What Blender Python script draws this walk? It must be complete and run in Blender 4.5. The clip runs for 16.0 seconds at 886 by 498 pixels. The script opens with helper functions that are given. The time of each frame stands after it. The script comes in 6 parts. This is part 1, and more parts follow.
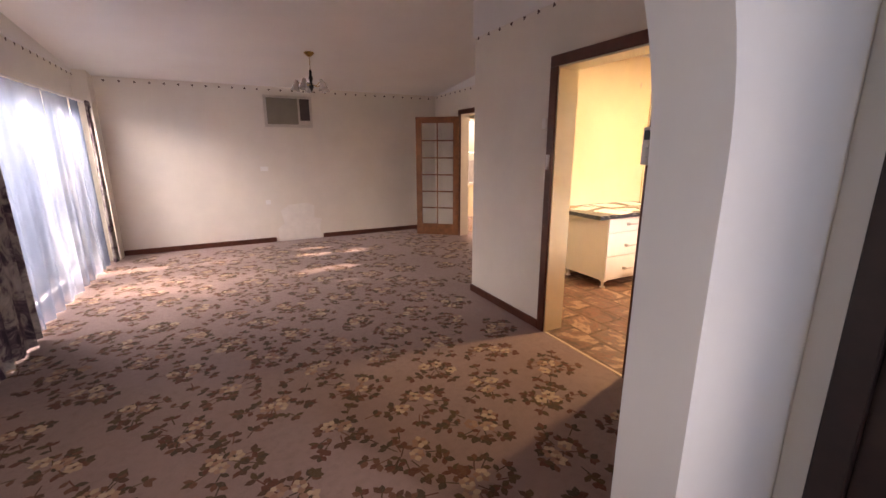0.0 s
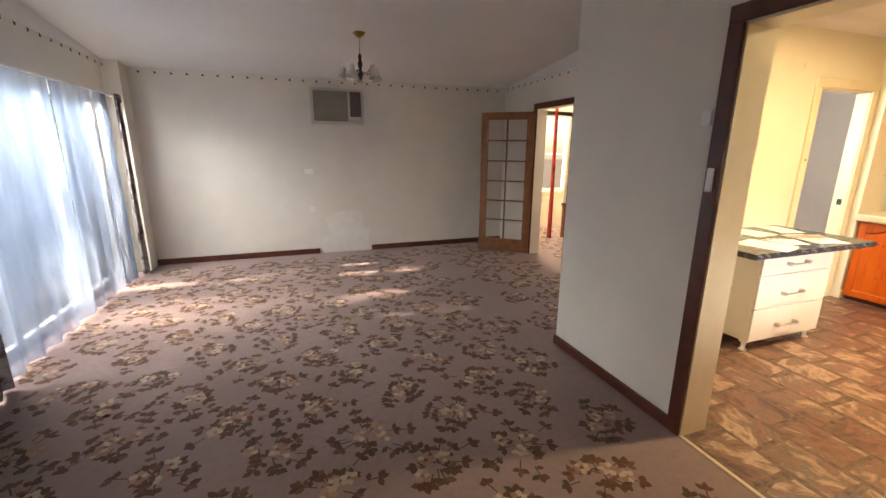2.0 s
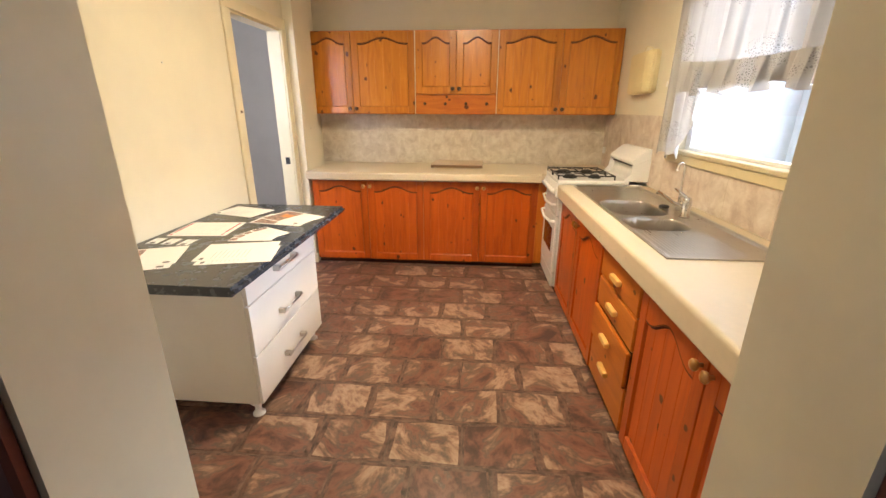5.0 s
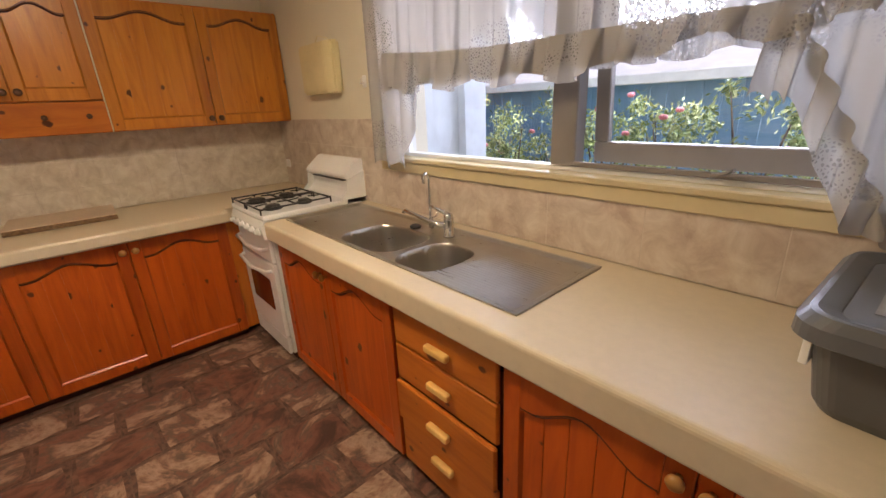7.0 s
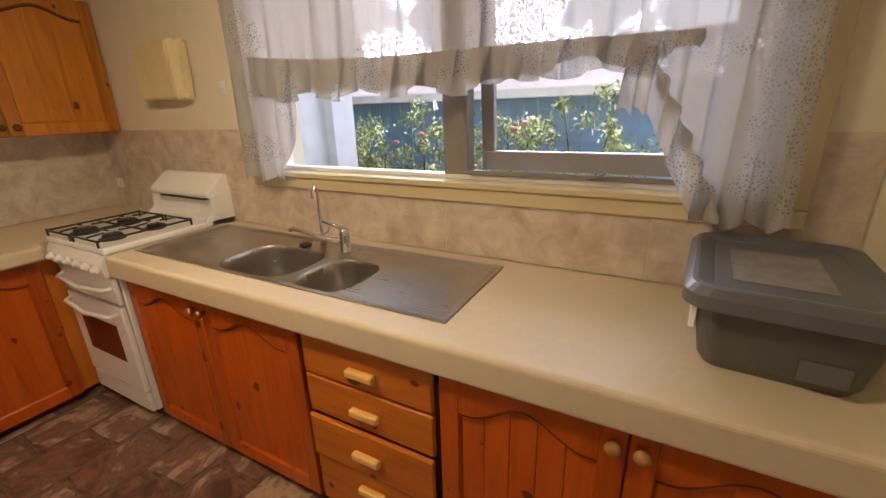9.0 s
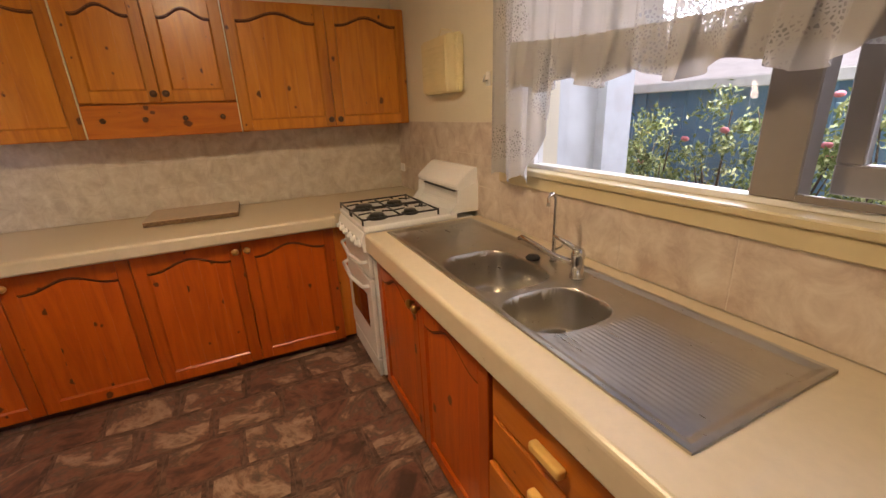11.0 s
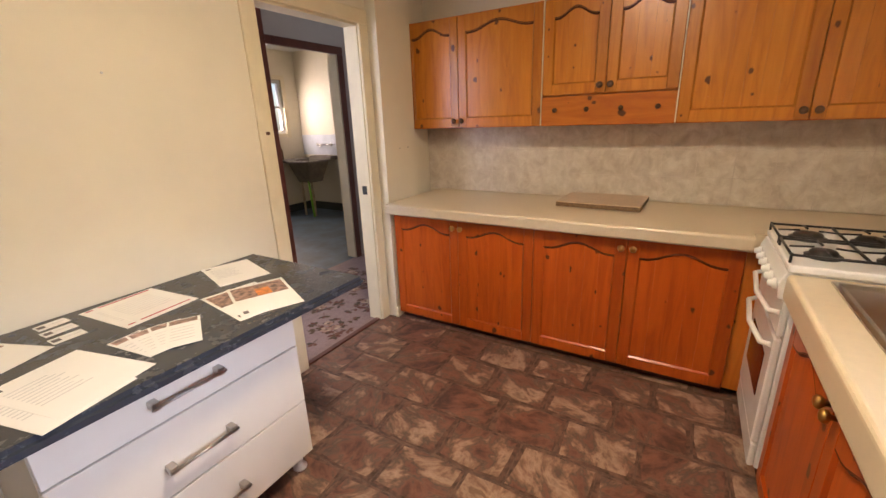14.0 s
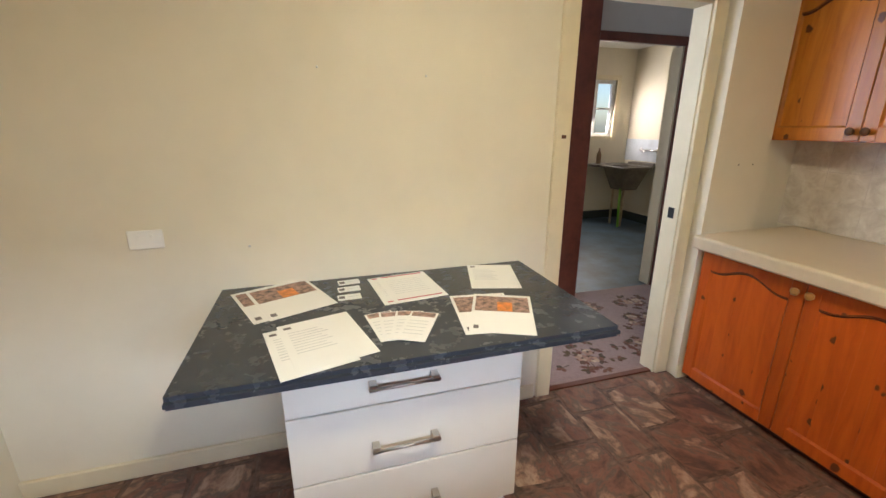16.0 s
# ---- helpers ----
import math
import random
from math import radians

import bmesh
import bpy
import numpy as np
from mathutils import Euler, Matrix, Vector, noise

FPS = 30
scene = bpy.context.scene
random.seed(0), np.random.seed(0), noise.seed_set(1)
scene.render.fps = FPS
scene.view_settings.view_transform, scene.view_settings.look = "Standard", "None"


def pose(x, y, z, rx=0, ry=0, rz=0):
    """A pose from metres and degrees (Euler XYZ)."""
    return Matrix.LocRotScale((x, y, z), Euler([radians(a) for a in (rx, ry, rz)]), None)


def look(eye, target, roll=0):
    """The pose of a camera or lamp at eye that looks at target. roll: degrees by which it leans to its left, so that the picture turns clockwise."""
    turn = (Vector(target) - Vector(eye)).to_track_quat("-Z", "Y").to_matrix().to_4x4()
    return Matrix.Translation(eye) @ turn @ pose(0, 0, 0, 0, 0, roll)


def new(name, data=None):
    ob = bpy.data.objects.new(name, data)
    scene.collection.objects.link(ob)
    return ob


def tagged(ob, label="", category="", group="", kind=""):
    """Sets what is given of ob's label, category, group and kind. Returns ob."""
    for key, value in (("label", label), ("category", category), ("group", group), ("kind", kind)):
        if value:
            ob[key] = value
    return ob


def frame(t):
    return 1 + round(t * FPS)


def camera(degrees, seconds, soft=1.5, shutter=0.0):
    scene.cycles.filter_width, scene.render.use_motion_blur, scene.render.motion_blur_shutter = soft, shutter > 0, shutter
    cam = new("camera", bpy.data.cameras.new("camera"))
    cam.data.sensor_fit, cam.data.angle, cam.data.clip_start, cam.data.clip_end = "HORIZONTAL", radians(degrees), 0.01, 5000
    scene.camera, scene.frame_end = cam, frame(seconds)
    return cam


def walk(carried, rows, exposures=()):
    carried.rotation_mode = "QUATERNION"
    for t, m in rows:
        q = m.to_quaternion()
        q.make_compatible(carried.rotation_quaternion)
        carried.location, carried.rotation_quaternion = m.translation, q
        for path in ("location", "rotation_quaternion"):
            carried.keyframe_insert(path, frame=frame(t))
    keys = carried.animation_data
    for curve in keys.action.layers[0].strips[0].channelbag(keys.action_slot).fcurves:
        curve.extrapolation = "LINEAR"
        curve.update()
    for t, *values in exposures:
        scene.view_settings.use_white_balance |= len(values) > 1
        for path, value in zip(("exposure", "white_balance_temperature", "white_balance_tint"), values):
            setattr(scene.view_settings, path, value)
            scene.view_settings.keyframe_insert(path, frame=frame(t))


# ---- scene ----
cam = camera(94.1, 16.0)
PATH = [
    (0, (-2.17, 0.0, 1.464), (-1.289, 1.733, 0.995), -0.1),
    (0.5, (-2.122, 0.172, 1.456), (-1.399, 1.968, 0.956), 0.4),
    (1, (-2.056, 0.451, 1.44), (-1.379, 2.257, 0.912), 0.2),
    (1.5, (-1.978, 0.713, 1.459), (-1.305, 2.519, 0.925), -0.2),
    (2, (-1.858, 1.042, 1.511), (-1.211, 2.873, 1.032), 0.4),
    (2.5, (-1.764, 1.331, 1.492), (-0.836, 3.017, 0.947), 0.3),
    (3, (-1.498, 1.536, 1.439), (-0.208, 2.948, 0.854), -0.8),
    (3.5, (-1.248, 1.649, 1.456), (0.341, 2.697, 0.843), -0.2),
    (3.7, (-1.12, 1.691, 1.441), (0.544, 2.603, 0.811), -0.5),
    (5.8, (0.084, 2.103, 1.456), (1.948, 1.773, 0.81), -1.0),
    (6, (0.162, 2.109, 1.473), (1.993, 1.649, 0.814), -1.8),
    (6.5, (0.434, 2.071, 1.468), (2.118, 1.216, 0.81), -2.4),
    (7, (0.618, 2.068, 1.472), (2.032, 0.821, 0.805), -2.7),
    (7.5, (0.74, 2.143, 1.49), (1.805, 0.593, 0.81), -3.4),
    (8, (0.742, 2.178, 1.493), (1.531, 0.469, 0.816), -3.0),
    (8.2, (0.753, 2.2, 1.476), (1.501, 0.465, 0.82), -2.3),
    (10.3, (0.77, 1.957, 1.474), (2.239, 0.766, 0.821), -1.8),
    (10.5, (0.799, 1.922, 1.469), (2.351, 0.841, 0.819), -2.2),
    (11, (0.934, 1.84, 1.468), (2.652, 1.037, 0.833), -2.5),
    (11.5, (1.014, 1.809, 1.466), (2.852, 1.316, 0.851), -2.5),
    (12, (1.105, 1.729, 1.463), (3.006, 1.566, 0.863), -2.3),
    (12.5, (1.131, 1.671, 1.461), (3.037, 1.831, 0.877), -2.1),
    (13, (1.14, 1.648, 1.47), (2.991, 2.116, 0.876), -2.3),
    (13.5, (1.129, 1.657, 1.47), (2.891, 2.392, 0.873), -2.2),
    (14, (1.119, 1.694, 1.46), (2.753, 2.679, 0.86), -2.0),
    (14.5, (1.144, 1.754, 1.448), (2.604, 2.984, 0.849), -1.6),
    (15, (1.253, 1.822, 1.454), (2.458, 3.304, 0.861), -1.4),
    (15.5, (1.341, 1.863, 1.464), (2.214, 3.567, 0.886), -1.0),
    (16, (1.438, 1.834, 1.466), (1.992, 3.67, 0.897), -0.0),
]
EXPOSURES = [(0, 1.72, 9000, 36), (0.6, 1.62, 8500, 25), (1.5, 1.72, 8000, 16), (2.5, 1.65, 7800, 15), (3.5, 1.7, 6900, 9), (5.8, 0.64, 6150, 22), (8, 0.16, 6400, 25), (11, 0.11, 6900, 28), (12.5, 0.26, 6800, 38), (14.5, 0.62, 5900, 20), (16, 0.52, 5600, 13)]
walk(cam, [(t, look(eye, target, roll)) for t, eye, target, roll in PATH], EXPOSURES)
# light levels
SKY, SUN, LAMP, LAMP_W = 0.11, 5.0, 3.5, 27.0
LAMP_X, LAMP_Y = 2.0, 2.12
L_KWIN, L_LWIN, L_EWIN, L_SWIN, L_UWIN, L_HALL = 335.0, 145.0, 13.0, 36.0, 15.0, 23.0

# ---- world, sun, lamps ----
SUN_DIR = Vector((-1.0, 0.10, 0.55)).normalized()   # towards the sun


def build_light():
    w = bpy.data.worlds.new("sky")
    scene.world = w
    w.use_nodes = True
    nt = w.node_tree
    sky = nt.nodes.new("ShaderNodeTexSky")
    sky.sky_type = "NISHITA"
    sky.sun_disc = False
    sky.sun_elevation = math.asin(SUN_DIR.z)
    sky.sun_rotation = math.atan2(SUN_DIR.x, SUN_DIR.y)
    bg = nt.nodes["Background"]
    bg.inputs["Strength"].default_value = SKY
    nt.links.new(sky.outputs[0], bg.inputs["Color"])
    d = bpy.data.lights.new("sun", "SUN")
    d.energy, d.angle, d.color = SUN, radians(0.5), (1, 0.93, 0.82)
    o = new("sun", d)
    o.rotation_euler = SUN_DIR.to_track_quat("Z", "Y").to_euler()

    def area(name, m, sx, sy, power, color):
        d = bpy.data.lights.new(name, "AREA")
        d.shape, d.size, d.size_y, d.energy, d.color = "RECTANGLE", sx, sy, power, color
        o = new(name, d)
        o.matrix_world = m
    # area lamps added near the windows to strengthen the sky light
    area("window_light_kitchen", look((1.56, -3.0, 2.62), (1.56, 0.69, 1.5)), 6.5, 0.9, L_KWIN, (0.80, 0.90, 1.0))
    area("window_light_living", look((-5.2, 5.0, 2.42), (-3.0, 4.2, 1.9)), 3.4, 0.68, L_LWIN, (0.80, 0.90, 1.0))
    # added blue fill lamp at an unseen opening, aimed at the arch pier
    area("entry_fill_light", look((-0.43, -1.2, 1.3), (-1.6, 0.6, 1.0)), 0.8, 1.5, L_EWIN, (0.36, 0.60, 1.0))
    area("window_light_side_room", look((2.4, 7.7, 2.35), (2.2, 5.5, 0.2)), 1.4, 0.4, L_SWIN, (1.0, 0.93, 0.82))
    # warm colour stands in for the laundry's indoor glow, not daylight
    area("window_light_laundry", look((5.64, 7.56, 1.74), (5.9, 6, 1.2)), 0.5, 0.6, L_UWIN, (1.0, 0.84, 0.66))

    # fill lamp added against the closed hall end, where no window or fitting is
    area("hall_fill_light", look((1.5, 4.25, 1.4), (4.0, 4.2, 0.9)), 0.8, 1.6, L_HALL, (0.86, 0.92, 1.0))
    d = bpy.data.lights.new("ceiling_lamp_light", "AREA")
    d.shape, d.size, d.energy, d.color = "DISK", 0.27, LAMP_W, (1.0, 0.84, 0.50)
    o = new("ceiling_lamp_light", d)
    o.location = (LAMP_X, LAMP_Y, 2.495)


# ---- materials ----
def nodes(name, color=(0.8, 0.8, 0.8), rough=0.5, metal=0.0):
    m = bpy.data.materials.new(name)
    m.use_nodes = True
    b = m.node_tree.nodes["Principled BSDF"]
    b.inputs["Base Color"].default_value = (*color, 1)
    b.inputs["Roughness"].default_value = rough
    b.inputs["Metallic"].default_value = metal
    return m, m.node_tree, b


def mth(nt, op, a, b=None, clamp=False):
    n = nt.nodes.new("ShaderNodeMath")
    n.operation, n.use_clamp = op, clamp
    for i, v in enumerate((a, b)):
        if v is None:
            continue
        if isinstance(v, (int, float)):
            n.inputs[i].default_value = v
        else:
            nt.links.new(v, n.inputs[i])
    return n.outputs[0]


def coords(nt, scale=(1, 1, 1), kind="Object", rot=(0, 0, 0)):
    tc = nt.nodes.new("ShaderNodeTexCoord")
    mp = nt.nodes.new("ShaderNodeMapping")
    mp.inputs["Scale"].default_value = scale
    mp.inputs["Rotation"].default_value = rot
    nt.links.new(tc.outputs[kind], mp.inputs[0])
    return mp.outputs[0]


def world_pos(nt, scale=(1, 1, 1)):
    g = nt.nodes.new("ShaderNodeNewGeometry")
    mp = nt.nodes.new("ShaderNodeMapping")
    mp.inputs["Scale"].default_value = scale
    nt.links.new(g.outputs["Position"], mp.inputs[0])
    return mp.outputs[0]


def tex_noise(nt, vec, scale, detail=3, rough=0.5, dist=0.0):
    n = nt.nodes.new("ShaderNodeTexNoise")
    n.inputs["Scale"].default_value = scale
    n.inputs["Detail"].default_value = detail
    n.inputs["Roughness"].default_value = rough
    n.inputs["Distortion"].default_value = dist
    nt.links.new(vec, n.inputs["Vector"])
    return n.outputs["Fac"], n.outputs["Color"]


def ramp(nt, fac, stops, interp="LINEAR"):
    r = nt.nodes.new("ShaderNodeValToRGB")
    r.color_ramp.interpolation = interp
    e = r.color_ramp.elements
    while len(e) < len(stops):
        e.new(0.5)
    for k, (p, c) in zip(e, stops):
        k.position, k.color = p, (*c, 1) if len(c) == 3 else c
    nt.links.new(fac, r.inputs[0])
    return r.outputs[0]


def mixc(nt, fac, a, b, mode="MIX"):
    n = nt.nodes.new("ShaderNodeMix")
    n.data_type, n.blend_type = "RGBA", mode
    for i, v in ((0, fac), (6, a), (7, b)):
        if isinstance(v, (int, float)):
            n.inputs[i].default_value = v
        elif isinstance(v, tuple):
            n.inputs[i].default_value = (*v, 1)
        else:
            nt.links.new(v, n.inputs[i])
    return n.outputs[2]


def bump(nt, b, height, strength=0.2, dist=0.002):
    n = nt.nodes.new("ShaderNodeBump")
    n.inputs["Strength"].default_value = strength
    n.inputs["Distance"].default_value = dist
    nt.links.new(height, n.inputs["Height"])
    nt.links.new(n.outputs[0], b.inputs["Normal"])


def plain(name, color, rough=0.5, metal=0.0, vary=0.06, scale=6, relief=0.05, fine=120):
    """A surface of one colour with soft mottling at two scales, uneven gloss and fine relief."""
    m, nt, b = nodes(name, color, rough, metal)
    p = world_pos(nt)
    f, _ = tex_noise(nt, p, scale, 4, 0.6)
    g, _ = tex_noise(nt, p, fine, 2)
    dark = tuple(c * (1 - 2 * vary) for c in color)
    light = tuple(min(1, c * (1 + vary)) for c in color)
    nt.links.new(ramp(nt, f, [(0.3, dark), (0.65, light)]), b.inputs["Base Color"])
    nt.links.new(mth(nt, "ADD", mth(nt, "MULTIPLY", f, 0.2), rough - 0.1, True), b.inputs["Roughness"])
    bump(nt, b, g, relief, 0.001)
    return m


def pine(name, horizontal=False, tint=(1, 1, 1), rough=0.32):
    """Varnished knotty pine: grain along one axis, boards of differing tone, small dark knots."""
    m, nt, b = nodes(name, (0.5, 0.2, 0.05), rough)
    s = (7, 7, 0.8) if not horizontal else (0.8, 0.8, 7)
    tc = nt.nodes.new("ShaderNodeTexCoord")
    oi = nt.nodes.new("ShaderNodeObjectInfo")
    add = nt.nodes.new("ShaderNodeVectorMath")
    add.operation = "ADD"
    nt.links.new(world_pos(nt), add.inputs[0])
    sc = nt.nodes.new("ShaderNodeVectorMath")
    sc.operation = "SCALE"
    sc.inputs[0].default_value = (0.0, 0.0, 7.0)
    nt.links.new(oi.outputs["Random"], sc.inputs["Scale"])
    nt.links.new(sc.outputs[0], add.inputs[1])
    mp = nt.nodes.new("ShaderNodeMapping")
    mp.inputs["Scale"].default_value = s
    nt.links.new(add.outputs[0], mp.inputs[0])
    f, _ = tex_noise(nt, mp.outputs[0], 2.2, 5, 0.6, 1.2)
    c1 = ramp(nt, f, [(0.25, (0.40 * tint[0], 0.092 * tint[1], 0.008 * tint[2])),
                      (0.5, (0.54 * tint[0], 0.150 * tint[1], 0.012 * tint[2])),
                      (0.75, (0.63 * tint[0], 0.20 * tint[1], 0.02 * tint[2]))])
    isl = nt.nodes.new("ShaderNodeNewGeometry").outputs["Random Per Island"]
    tone = mth(nt, "ADD", mth(nt, "MULTIPLY", isl, 0.3), 0.78)
    comb = nt.nodes.new("ShaderNodeCombineColor")
    for i in range(3):
        nt.links.new(tone, comb.inputs[i])
    c2 = mixc(nt, 1.0, c1, comb.outputs[0], "MULTIPLY")
    v = nt.nodes.new("ShaderNodeTexVoronoi")
    v.inputs["Scale"].default_value = 6.5
    kp = nt.nodes.new("ShaderNodeMapping")
    kp.inputs["Scale"].default_value = (1, 1, 0.75) if not horizontal else (0.75, 0.75, 1)
    nt.links.new(add.outputs[0], kp.inputs[0])
    sx = nt.nodes.new("ShaderNodeSeparateXYZ")
    nt.links.new(kp.outputs[0], sx.inputs[0])
    flat = nt.nodes.new("ShaderNodeCombineXYZ")
    nt.links.new(mth(nt, "ADD", sx.outputs[0], sx.outputs[1]), flat.inputs[0])
    nt.links.new(sx.outputs[2], flat.inputs[1])
    v.voronoi_dimensions = "2D"
    nt.links.new(flat.outputs[0], v.inputs["Vector"])
    vc = nt.nodes.new("ShaderNodeSeparateColor")
    nt.links.new(v.outputs["Color"], vc.inputs[0])
    wob, _ = tex_noise(nt, add.outputs[0], 40, 2)
    size = mth(nt, "ADD", mth(nt, "MULTIPLY", mth(nt, "SUBTRACT", vc.outputs[0], 0.34), 0.20), mth(nt, "MULTIPLY", mth(nt, "SUBTRACT", wob, 0.55), 0.16))
    knot = mth(nt, "MULTIPLY", mth(nt, "SUBTRACT", size, v.outputs["Distance"]), 28, True)
    c3 = mixc(nt, mth(nt, "MULTIPLY", knot, 0.9), c2, (0.075, 0.018, 0.006))
    nt.links.new(c3, b.inputs["Base Color"])
    bump(nt, b, f, 0.08, 0.001)
    b.inputs["Coat Weight"].default_value = 0.12
    b.inputs["Coat Roughness"].default_value = 0.18
    return m


def carpet(name):
    """Dusty mauve-pink cut pile, softly mottled and worn."""
    m, nt, b = nodes(name, (0.2, 0.15, 0.15), 0.95)
    p = world_pos(nt)
    s1, _ = tex_noise(nt, p, 1.1, 4, 0.6)
    s2, _ = tex_noise(nt, p, 240, 2)
    s3, _ = tex_noise(nt, p, 22, 3, 0.6)
    base = ramp(nt, s1, [(0.3, (0.285, 0.190, 0.178)), (0.7, (0.355, 0.242, 0.224))])
    base = mixc(nt, mth(nt, "MULTIPLY", mth(nt, "SUBTRACT", s3, 0.45), 1.6, True), base, (0.20, 0.145, 0.125))
    col = mixc(nt, mth(nt, "MULTIPLY", s2, 0.30), base, (0.10, 0.07, 0.07))
    nt.links.new(col, b.inputs["Base Color"])
    bump(nt, b, s2, 0.7, 0.006)
    b.inputs["Sheen Weight"].default_value = 0.15
    return m


def woven(name, stops):
    """Pile yarns of the flower sprays: each leaf or petal has its own tone, broken up by the tufts."""
    m, nt, b = nodes(name, stops[0], 0.95)
    isl = nt.nodes.new("ShaderNodeNewGeometry").outputs["Random Per Island"]
    c = ramp(nt, isl, [(i / len(stops), k) for i, k in enumerate(stops)], "CONSTANT")
    p = world_pos(nt)
    f, _ = tex_noise(nt, p, 90, 3, 0.7)
    c = mixc(nt, mth(nt, "MULTIPLY", mth(nt, "SUBTRACT", f, 0.54), 2.4, True), c, (0.17, 0.12, 0.11))
    nt.links.new(c, b.inputs["Base Color"])
    g, _ = tex_noise(nt, p, 240, 2)
    bump(nt, b, g, 0.7, 0.006)
    b.inputs["Sheen Weight"].default_value = 0.1
    return m


def slate_vinyl(name):
    """Printed slate: each piece its own blend of rust, sand, grey-green and plum."""
    m, nt, b = nodes(name, (0.2, 0.12, 0.09), 0.42)
    p = world_pos(nt)
    oi = nt.nodes.new("ShaderNodeObjectInfo")
    sc = nt.nodes.new("ShaderNodeVectorMath")
    sc.operation = "MULTIPLY_ADD"
    comb = nt.nodes.new("ShaderNodeCombineXYZ")
    for i in range(3):
        nt.links.new(oi.outputs["Random"], comb.inputs[i])
    sc.inputs[1].default_value = (9, 5, 31)
    nt.links.new(comb.outputs[0], sc.inputs[0])
    rot = nt.nodes.new("ShaderNodeVectorRotate")
    rot.rotation_type = "Z_AXIS"
    nt.links.new(p, rot.inputs["Vector"])
    nt.links.new(mth(nt, "MULTIPLY", oi.outputs["Random"], 6.28), rot.inputs["Angle"])
    st_ = nt.nodes.new("ShaderNodeMapping")
    st_.inputs["Scale"].default_value = (1.0, 1.6, 1.0)
    nt.links.new(rot.outputs[0], st_.inputs[0])
    nt.links.new(st_.outputs[0], sc.inputs[2])
    f, _ = tex_noise(nt, sc.outputs[0], 5.2, 5, 0.62, 0.45)
    g, _ = tex_noise(nt, sc.outputs[0], 13, 5, 0.7, 0.3)
    shift = mth(nt, "ADD", f, mth(nt, "MULTIPLY", mth(nt, "SUBTRACT", oi.outputs["Random"], 0.5), 0.14))
    c = ramp(nt, shift, [(0.32, (0.085, 0.045, 0.038)), (0.40, (0.17, 0.078, 0.056)), (0.47, (0.27, 0.125, 0.088)),
                         (0.52, (0.15, 0.105, 0.085)), (0.57, (0.34, 0.200, 0.140)), (0.64, (0.53, 0.375, 0.27)), (0.72, (0.28, 0.17, 0.12))])
    c = mixc(nt, 0.5, c, ramp(nt, g, [(0.35, (0.40, 0.36, 0.36)), (0.7, (1, 1, 1))]), "MULTIPLY")
    nt.links.new(c, b.inputs["Base Color"])
    nt.links.new(mth(nt, "ADD", mth(nt, "MULTIPLY", g, 0.25), 0.25), b.inputs["Roughness"])
    bump(nt, b, g, 0.25, 0.003)
    return m


def brushed(name):
    """Worn brushed stainless steel: long fine scratches, smears and uneven gloss."""
    m, nt, b = nodes(name, (0.56, 0.54, 0.51), 0.28, 1.0)
    f, _ = tex_noise(nt, world_pos(nt, (1, 14, 14)), 6, 3, 0.6)
    g, _ = tex_noise(nt, world_pos(nt), 9, 4, 0.65, 0.4)
    nt.links.new(mth(nt, "ADD", mth(nt, "MULTIPLY", f, 0.12), mth(nt, "ADD", mth(nt, "MULTIPLY", g, 0.08), 0.20)), b.inputs["Roughness"])
    nt.links.new(ramp(nt, g, [(0.3, (0.47, 0.44, 0.40)), (0.7, (0.54, 0.51, 0.465))]), b.inputs["Base Color"])
    return m


def stone_tile(name, tones=((0.44, 0.335, 0.27), (0.57, 0.47, 0.385), (0.68, 0.60, 0.51)), scale=9):
    m, nt, b = nodes(name, (0.6, 0.52, 0.45), 0.35)
    p = world_pos(nt)
    f, _ = tex_noise(nt, p, scale, 5, 0.65, 0.5)
    g, _ = tex_noise(nt, p, 28, 4)
    c = ramp(nt, f, [(0.32, tones[0]), (0.5, tones[1]), (0.68, tones[2])])
    nt.links.new(c, b.inputs["Base Color"])
    bump(nt, b, g, 0.08, 0.001)
    return m


